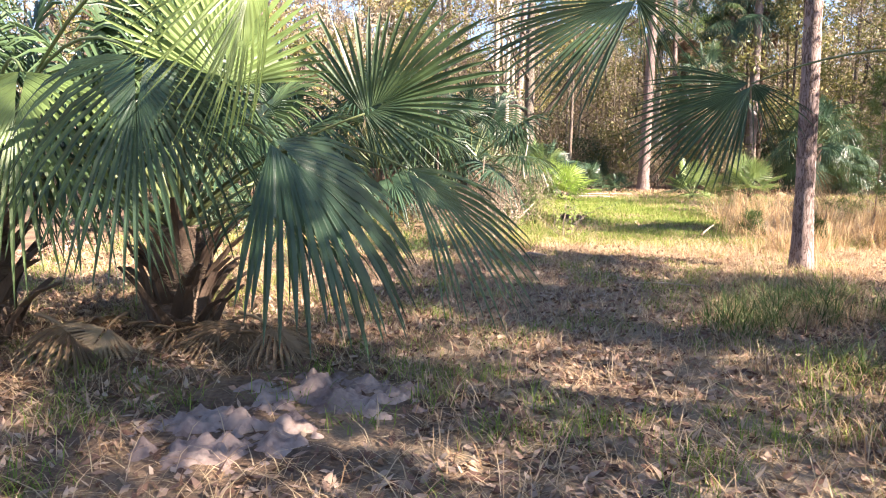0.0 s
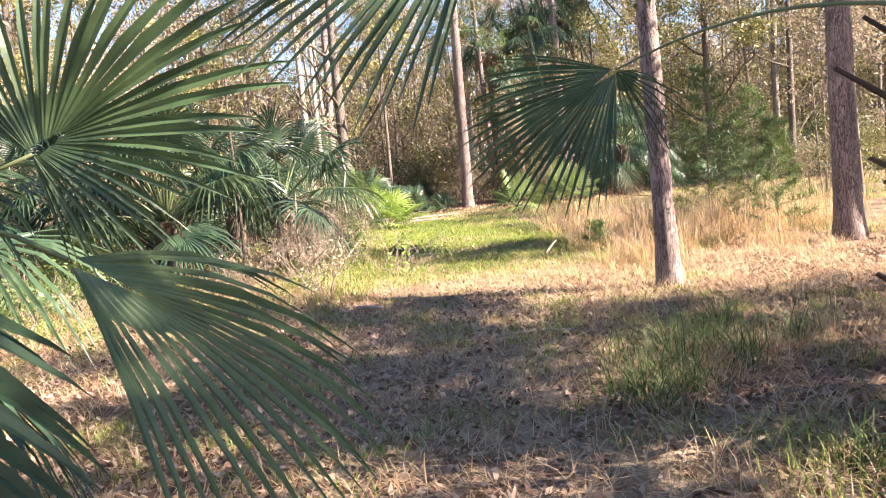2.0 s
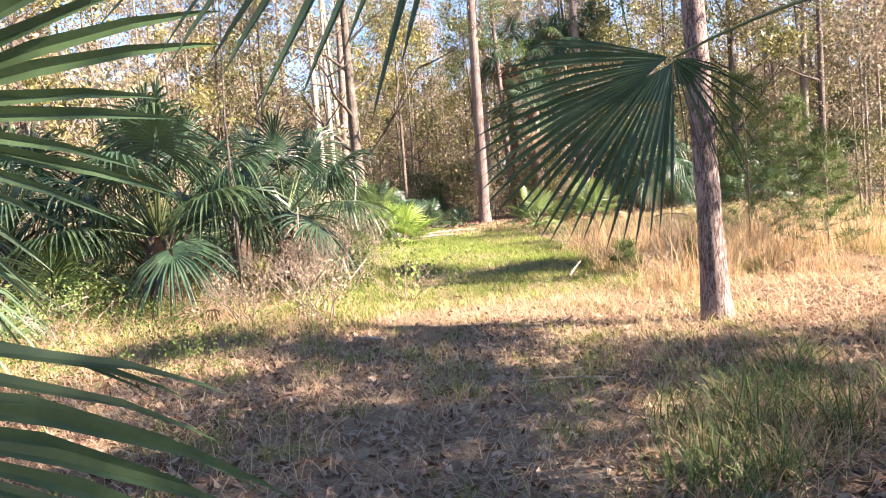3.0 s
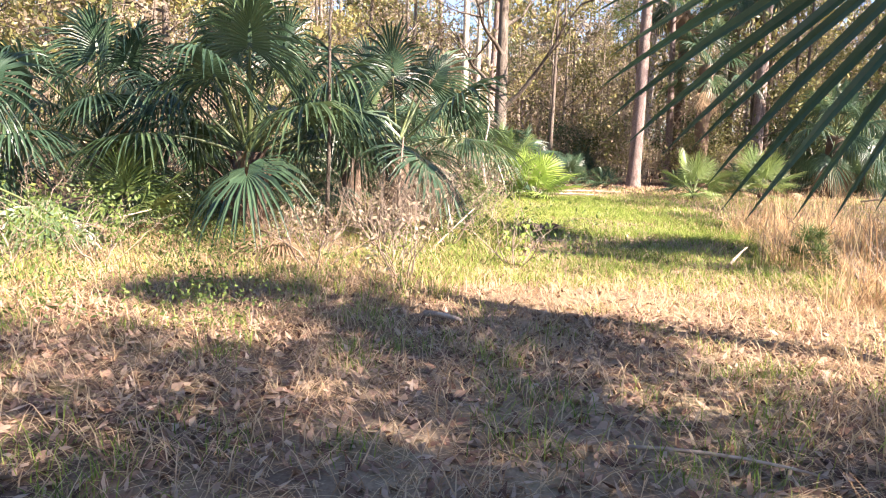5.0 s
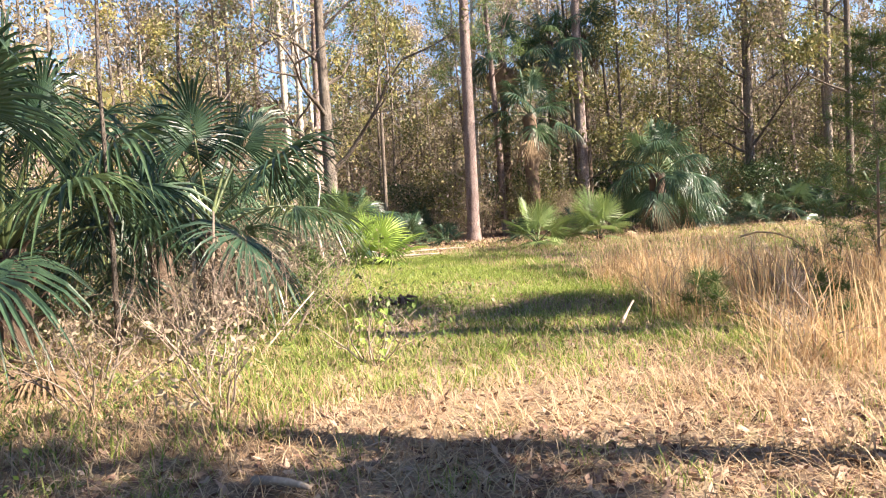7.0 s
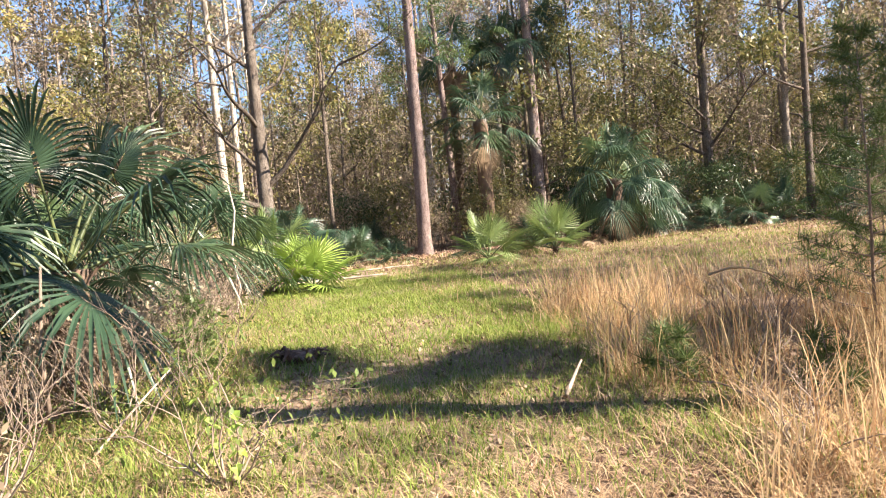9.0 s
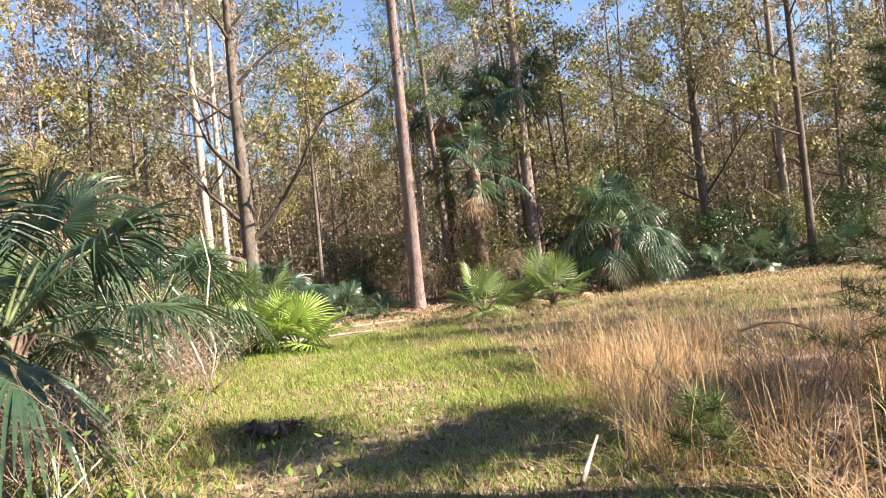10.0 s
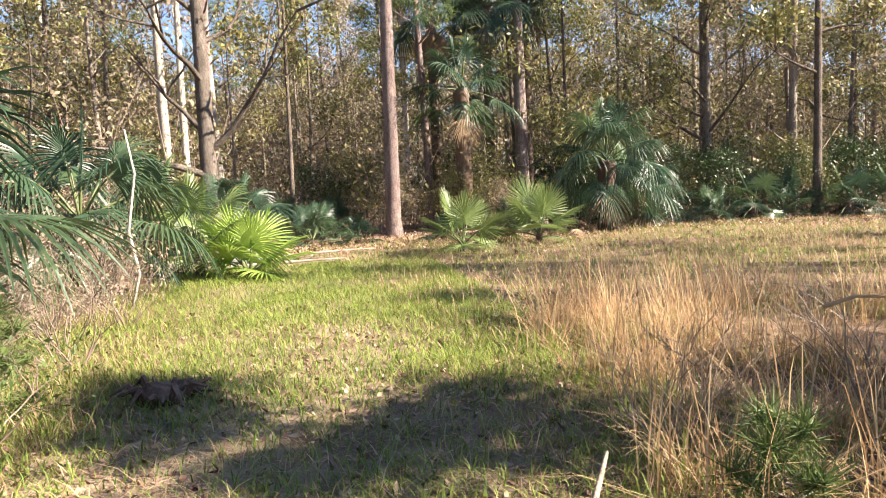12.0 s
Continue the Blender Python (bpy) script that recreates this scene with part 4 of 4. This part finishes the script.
# greener turf further along the trail
xy = scatter(g_rng, 190000, -1, 9, 13, 31, lambda x, y: (0.25 + 0.75 * patch(x, y, 0.55, 7.0)) * min(1.0, (y - 12.0) / 2.5) if abs(right_side(x, y)) < 3.2 else 0.0)
grass("green_turf", "short yellow-green grass along the trail", xy, g_rng.uniform(0.05, 0.19, len(xy)), 0.0045, 0.9, M_GRASS_GREEN, 0.4)
xy = scatter(g_rng, 17000, -1, 8, 16, 30, lambda x, y: 0.3 + 0.5 * patch(x, y, 0.9, 3.0) if abs(right_side(x, y)) < 3.0 else 0.0)
grass("far_straw", "dry straw between the green grass", xy, g_rng.uniform(0.05, 0.16, len(xy)), 0.004, 1.3, M_GRASS_DRY, 0.8)
# clearing beyond the tall grass
xy = scatter(g_rng, 36000, 6, 32, 19, 39, lambda x, y: (0.2 + 0.8 * patch(x, y, 0.5, 1.5)) if y < edge_y(x) - 2.0 else 0.0)
grass("meadow_grass", "dry yellow-green grass of the far clearing", xy, g_rng.uniform(0.08, 0.32, len(xy)), 0.006, 0.8, M_GRASS_DRY, 0.4)
xy = scatter(g_rng, 75000, 5, 32, 19, 39, lambda x, y: (0.3 + 0.6 * patch(x, y, 0.4, 4.5)) if y < edge_y(x) - 2.5 else 0.0)
grass("meadow_green", "green grass of the far clearing", xy, g_rng.uniform(0.06, 0.2, len(xy)), 0.007, 0.7, M_GRASS_GREEN, 0.4)
# tall broom grass along the right edge
cen = scatter(g_rng, 620, 4.6, 11.5, 12.4, 20.5, lambda x, y: (1.0 if y > 14 else 0.5) if right_side(x, y) > 2.0 + 0.6 * patch(x, y, 0.8, 4.0) + max(0, y - 17) * 0.2 and patch(x, y, 0.9, 6.5) > 0.42 else 0.0)
xy = clumped(g_rng, cen, 46, 0.12)
grass("broom_grass", "tall dry tan broom grass in clumps", xy, g_rng.uniform(0.10, 0.66, len(xy)), 0.0036, 1.35, M_BROOM, 0.3, True)
xy = clumped(g_rng, cen, 7, 0.13)
grass("broom_stems", "upright pale broom grass stems", xy, g_rng.uniform(0.5, 1.2, len(xy)), 0.0045, 0.4, M_BROOM, 0.1, True)
xy = clumped(g_rng, cen[::2], 26, 0.2)
grass("broom_undergrowth", "green weeds between the dry grass clumps", xy, g_rng.uniform(0.12, 0.4, len(xy)), 0.005, 0.7, M_GRASS_GREEN, 0.3)
# lower dry grass round the pines and along the right of the trail
cen = scatter(g_rng, 900, 2.4, 12, 6.5, 14, lambda x, y: 0.9 * patch(x, y, 0.7, 2.5) if right_side(x, y) > 1.2 else 0.0)
xy = clumped(g_rng, cen, 26, 0.12)
grass("dry_clumps", "knee-high dry grass clumps", xy, g_rng.uniform(0.10, 0.36, len(xy)), 0.003, 0.9, M_GRASS_DRY, 0.5)
cen = scatter(g_rng, 360, 1.9, 5.0, 3.4, 8.2, lambda x, y: 0.9 if right_side(x, y) > 1.0 and patch(x, y, 0.9, 1.0) > 0.45 else 0.0)
xy = clumped(g_rng, cen[::3], 64, 0.10)
# the darker grass colour stands in for shade on these clumps
grass("green_clumps", "green grass clumps coloured dark as if in shade", xy, g_rng.uniform(0.10, 0.46, len(xy)), 0.004, 1.1, M_GRASS_SHADED, 0.2, True)
xy = clumped(g_rng, cen[2::3], 34, 0.14)
grass("brown_clumps", "withered grass clumps beside the trail", xy, g_rng.uniform(0.10, 0.32, len(xy)), 0.003, 0.9, M_GRASS_DRY, 0.4, True)
# verge
cen = scatter(g_rng, 1000, -6, 2.2, 12, 27, lambda x, y: 0.8 if right_side(x, y) < -1.5 else 0.0)
xy = clumped(g_rng, cen, 32, 0.14)
grass("verge_dry", "dry grass on the grassy verge", xy, g_rng.uniform(0.08, 0.36, len(xy)), 0.003, 1.1, M_GRASS_DRY, 0.5)
xy = clumped(g_rng, cen[::2], 36, 0.16)
grass("verge_green", "green weeds and grass on the grassy verge", xy, g_rng.uniform(0.08, 0.32, len(xy)), 0.005, 0.8, M_GRASS_GREEN, 0.4)


# fallen leaves
xy = scatter(g_rng, 150000, -7, 9, 0, 24, lambda x, y: (0.95 if y < 12 else 0.35) * (0.5 + 0.6 * patch(x, y, 0.8, 5.0)) * off_sand(x, y))
c = np.column_stack([xy, [height_at(a, b) + 0.012 for a, b in xy]])
n = len(c)
a = g_rng.uniform(0, 6.283, n)
d = np.column_stack([np.cos(a), np.sin(a), g_rng.normal(0, 0.5, n)]) * g_rng.uniform(0.02, 0.06, n)[:, None]
e = np.column_stack([-np.sin(a), np.cos(a), g_rng.normal(0, 0.7, n)]) * g_rng.uniform(0.008, 0.02, n)[:, None]
v = np.stack([c - d, c + e, c + d, c - e], axis=1).reshape(-1, 3)
k = np.arange(n)[:, None] * 4
tagged(new("leaf_litter", array_mesh("leaf_litter", v, np.concatenate([k, k + 1, k + 2, k + 3], axis=1), M_LITTER)), "brown and tan fallen leaves on the ground", "leaf litter", kind="stuff")

xy = scatter(g_rng, 42000, -4, 32, 29, 46, lambda x, y: 0.9 if y > edge_y(x) - 8 + 3 * patch(x, y, 0.3, 2.2) else 0.05)
c = np.column_stack([xy, [height_at(a, b) + 0.03 for a, b in xy]])
n = len(c)
a = g_rng.uniform(0, 6.283, n)
d = np.column_stack([np.cos(a), np.sin(a), g_rng.normal(0, 0.6, n)]) * g_rng.uniform(0.04, 0.10, n)[:, None]
e = np.column_stack([-np.sin(a), np.cos(a), g_rng.normal(0, 0.8, n)]) * g_rng.uniform(0.02, 0.05, n)[:, None]
v = np.stack([c - d, c + e, c + d, c - e], axis=1).reshape(-1, 3)
k = np.arange(n)[:, None] * 4
tagged(new("wood_litter", array_mesh("wood_litter", v, np.concatenate([k, k + 1, k + 2, k + 3], axis=1), M_LITTER)), "brown fallen leaves at the wood's edge", "leaf litter", kind="stuff")

# low leafy weeds on the grassy verge
cen = scatter(g_rng, 420, -6, 1.8, 10.5, 26, lambda x, y: 0.8 if right_side(x, y) < -1.8 and patch(x, y, 0.6, 8.0) > 0.4 else 0.0)
lv, lf = leaf_cloud(g_rng, np.column_stack([cen, [0.16] * len(cen)]), 80, 0.17, 0.022)
lv[:, 2] = np.abs(lv[:, 2]) + 0.01
tagged(new("verge_weeds", array_mesh("verge_weeds", lv, lf, M_LEAF_FRESH)), "low leafy green weeds on the grassy verge", "weeds", kind="stuff")


# ---------------------------------------------------------------- brush, sticks and debris
def bare_shrub(x, y, h, seed, label, leaves=0, leaf_mat=None, group="bare shrubs"):
    rng, nrng = random.Random(seed), np.random.default_rng(seed)
    ob = thing("shrub", Matrix.Translation((x, y, height_at(x, y))), label, "shrub", group)
    s, ends = Soup(), []
    for k in range(7):
        a = k * 0.9 + rng.uniform(-0.4, 0.4)
        limbs_of(rng, (0.05 * math.cos(a), 0.05 * math.sin(a), -0.03), Vector((math.cos(a) * 0.7, math.sin(a) * 0.7, 1.0)), h * rng.uniform(0.7, 1.1), 0.012, 2, s, ends, 0.1, 0.3, 4)
    tagged(child("branchwork", s.mesh("branchwork", M_TWIG), ob), kind="stuff")
    if leaves:
        lv, lf = leaf_cloud(nrng, ends, leaves, 0.08, 0.03)
        tagged(child("foliage", array_mesh("foliage", lv, lf, leaf_mat or M_LEAF_TAN), ob), kind="stuff")


for k in range(22):
    y = 13.2 + k * 0.55
    x = trail_x(y) - 2.1 - 1.9 * ((k * 0.618) % 1.0)
    bare_shrub(x, y, 0.55 + 0.6 * ((k * 0.37) % 1.0), 150 + k, "tangled pinkish-tan dry twigs on the grassy verge", 0 if k % 3 else 2, M_LEAF_TAN)
for k, (x, y, h) in enumerate(((6.3, 14.4, 0.6), (7.3, 15.6, 0.8), (8.2, 16.6, 0.8), (7.0, 17.0, 0.7), (8.9, 14.8, 0.9), (6.0, 16.2, 0.6), (7.7, 13.6, 0.7), (9.6, 17.0, 0.9), (5.6, 13.0, 0.5))):
    bare_shrub(x, y, h, 180 + k, "dry reddish-tan weed stems in the broom grass", 0, M_LEAF_TAN, "dry weeds in the broom grass")
for k, (x, y, h) in enumerate(((0.4, 20.2, 1.2), (1.0, 22.6, 1.3), (-0.6, 21.2, 1.5), (0.7, 17.2, 1.0), (1.3, 24.6, 1.4), (-0.2, 24.4, 1.5), (-1.4, 15.9, 0.9), (0.9, 26.2, 1.3), (-3.9, 14.2, 1.0))):
    bare_shrub(x, y, h, 80 + k, "tangled grey-brown bare twigs on the grassy verge", 3 if k % 2 else 0, M_LEAF_TAN)
for k, (x, y, h) in enumerate(((1.6, 18.0, 0.9), (2.0, 14.5, 0.75), (1.7, 25.8, 1.1))):
    bare_shrub(x, y, h, 120 + k, "thin stems with bright yellow-green leaves", 2, M_LEAF_FRESH, "leafy stems on the verge")
for k, (x, y) in enumerate(((-3.3, 12.6), (-4.4, 13.2), (-2.7, 13.4))):
    bare_shrub(x, y, 0.7, 130 + k, "low weedy shrub with small pale green leaves", 4, M_LEAF_FRESH, "leafy shrubs on the verge")


def stem(x, y, pts, r, label, mat, name="sapling", category="sapling"):
    s = Soup()
    tube(s, [Vector(p) for p in pts], [r * (1 - 0.6 * k / (len(pts) - 1)) for k in range(len(pts))], 7)
    ob = new(name, s.mesh(name, mat))
    ob.matrix_basis = Matrix.Translation((x, y, height_at(x, y)))
    return tagged(ob, label, category)


stem(-0.7, 16.2, [(0, 0, -0.1), (0.03, 0, 1.5), (0.0, 0.1, 3.2), (0.12, 0.1, 5.5)], 0.035, "thin grey sapling stem among the palms", M_OAK)
stem(0.35, 16.6, [(0, 0, -0.1), (-0.02, 0, 0.8), (0.03, 0.1, 1.6)], 0.03, "short leaning sapling stem", M_TWIG)
stem(1.8, 24.6, [(0, 0, -0.05), (0.16, 0, 0.6), (0.05, 0, 1.3), (0.2, 0, 2.2), (0.1, 0, 2.9)], 0.035, "crooked pale sapling at the verge", M_PALE)
stem(0.0, 17.4, [(0, 0, -0.05), (0.0, 0, 0.7), (0.05, 0, 1.6)], 0.035, "short pale stem beside the palms", M_PALE)


def stick(a, b, r, label, mat=None, sag=0.05):
    s = Soup()
    a, b = Vector(a), Vector(b)
    tube(s, bezier(a, (a + b) / 2 + Vector((0.03, 0.02, sag)), b, 5), [r * (1 - 0.1 * k) for k in range(6)], 6)
    tagged(new("stick", s.mesh("stick", mat or M_WOOD)), label, "stick", "sticks on the ground")


stick((4.95, 15.25, 0.03), (5.38, 15.8, 0.20), 0.022, "pale weathered stick leaning in the grass")
stick((6.9, 15.8, 0.9), (8.2, 15.9, 0.45), 0.014, "dry stalk arching over the grass", M_GRASS_DRY, 0.4)
stick((2.6, 30.6, 0.05), (6.2, 31.2, 0.07), 0.06, "fallen bare log across the trail", M_WOOD)
stick((4.5, 33.2, 0.05), (7.6, 33.8, 0.08), 0.05, "fallen bare log across the trail", M_WOOD)
stick((2.1, 8.9, 0.03), (2.9, 8.6, 0.05), 0.012, "thin dry stick on the trail")
stick((1.0, 11.6, 0.03), (1.3, 11.35, 0.04), 0.03, "short piece of rotten wood on the trail", M_WOOD, 0.02)
stick((-4.2, 14.2, 0.05), (-2.9, 15.2, 0.5), 0.02, "dead grey branch lying among the palms")
stick((-4.4, 14.9, 0.3), (-3.2, 14.4, 0.35), 0.015, "dead grey branch lying among the palms")
stick((0.9, 15.4, 0.05), (1.5, 16.1, 0.6), 0.014, "dead stalk leaning on the verge")


def leafy_vine(x, y, h, seed, label):
    rng = random.Random(seed)
    ob = thing("vine", Matrix.Translation((x, y, height_at(x, y))), label, "vine", "leafy vines")
    s = Soup()
    pts = [Vector((0.10 * math.sin(3 * t), 0.06 * math.cos(4 * t), h * t - 0.03)) for t in [k / 8 for k in range(9)]]
    tube(s, pts, [0.006] * 9, 5)
    child("stem", s.mesh("stem", M_TWIG), ob)
    for k in range(13):
        p = pts[min(8, 1 + k * 7 // 12)]
        a = k * 2.4
        d = Vector((math.cos(a), math.sin(a), -0.7)).normalized()
        e = Vector((-math.sin(a), math.cos(a), 0.2))
        ln = rng.uniform(0.06, 0.12)
        up = d.cross(e) * 0.012
        q = Soup()
        q.add([p, p + d * ln * 0.35 + e * ln * 0.42 + up, p + d * ln * 0.35 - up * 0.6, p + d * ln * 0.35 - e * ln * 0.42 + up, p + d * ln * 0.75 + e * ln * 0.2 + up, p + d * ln * 0.75 - e * ln * 0.2 + up, p + d * ln],
              [(0, 1, 2), (0, 2, 3), (1, 4, 2), (3, 2, 5), (4, 6, 2), (2, 6, 5)])
        child("leaf", q.mesh("leaf", M_FROND_BRIGHT, False), ob)


leafy_vine(2.0, 14.4, 0.8, 1, "slender vine with bright yellow-green leaves")
leafy_vine(1.8, 14.9, 0.6, 2, "slender vine with bright yellow-green leaves")
leafy_vine(1.3, 17.0, 0.7, 3, "slender vine with bright yellow-green leaves")


def stump(x, y, seed):
    rng = random.Random(seed)
    ob = thing("stump", Matrix.Translation((x, y, height_at(x, y))), "dark ragged rotten stump on the trail's edge", "stump")
    s = Soup()
    tube(s, [(0, 0, -0.05), (0, 0, 0.06), (0.02, 0, 0.13)], [0.26, 0.22, 0.12], 12, 0.4, rng)
    child("base", s.mesh("base", M_STUMP, False), ob)
    for k in range(16):
        a = k * 2.4
        s = Soup()
        r0 = 0.1 + 0.12 * rng.random()
        d = Vector((math.cos(a), math.sin(a), 0))
        tube(s, [d * r0, d * (r0 + 0.1) + Vector((0, 0, 0.14 * rng.random() + 0.05)), d * (r0 + 0.25) + Vector((0, 0, 0.02 + 0.12 * rng.random()))], [0.035, 0.028, 0.01], 5)
        child("splinter", s.mesh("splinter", M_STUMP, False), ob)


stump(2.75, 18.9, 3)


def debris_heap(x, y, seed, label):
    """A heap of fallen dead fan leaves."""
    ob = thing("dead_frond_heap", Matrix.Translation((x, y, height_at(x, y) + 0.05)), label, "dead fronds", "heaps of dead fronds")
    rng = random.Random(seed)
    for k in range(6):
        m = Matrix.Translation((rng.uniform(-0.3, 0.3), rng.uniform(-0.3, 0.3), 0.06 + 0.04 * k)) @ pose(0, 0, 0, rng.uniform(-15, 15), rng.uniform(-8, 8), k * 67)
        add_frond(ob, m, 0, 70 + k % 3, 0.3, 0.7, 0.12, 80, M_FROND_DEAD, 24, 0.3)


debris_heap(-1.0, 14.7, 1, "heap of curled brown dead fronds on the verge")
debris_heap(-2.9, 5.5, 2, "heap of curled brown dead fronds under the palm")
debris_heap(-1.8, 5.7, 3, "heap of curled brown dead fronds under the palm")
debris_heap(-4.0, 4.9, 4, "heap of curled brown dead fronds under the palm")
debris_heap(-4.1, 15.6, 5, "heap of curled brown dead fronds under the palms")
debris_heap(15.0, 34.8, 6, "heap of curled brown dead fronds under the far palm")


def sand_mound(x, y, w0, d0, seed):
    """Dug-up pale sand: a low lumpy mound."""
    n = 44
    verts, faces = [], []
    for j in range(n + 1):
        for i in range(n + 1):
            u, t = i / n * 2 - 1, j / n * 2 - 1
            f = max(0.0, 1 - (u * u + t * t) ** 0.5)
            px, py = x + u * w0, y + t * d0
            z = height_at(px, py) - 0.03 + 0.07 * f ** 0.7 + (0.10 * noise.noise(Vector((px * 5, py * 5, seed))) + 0.07 * noise.noise(Vector((px * 13, py * 13, seed))) + 0.04 * noise.noise(Vector((px * 31, py * 31, seed)))) * min(1, f * 4)
            verts.append((px, py, z))
    for j in range(n):
        for i in range(n):
            faces.append((j * (n + 1) + i, j * (n + 1) + i + 1, (j + 1) * (n + 1) + i + 1, (j + 1) * (n + 1) + i))
    s = Soup()
    s.add(verts, faces)
    tagged(new("sand_mound", s.mesh("sand_mound", M_SAND)), "lumpy pale dug-up sand beside the trail", "sand mound", "sand mounds")


sand_mound(-0.75, 4.45, 0.75, 0.5, 2.0)
sand_mound(-1.25, 3.75, 0.6, 0.5, 4.0)
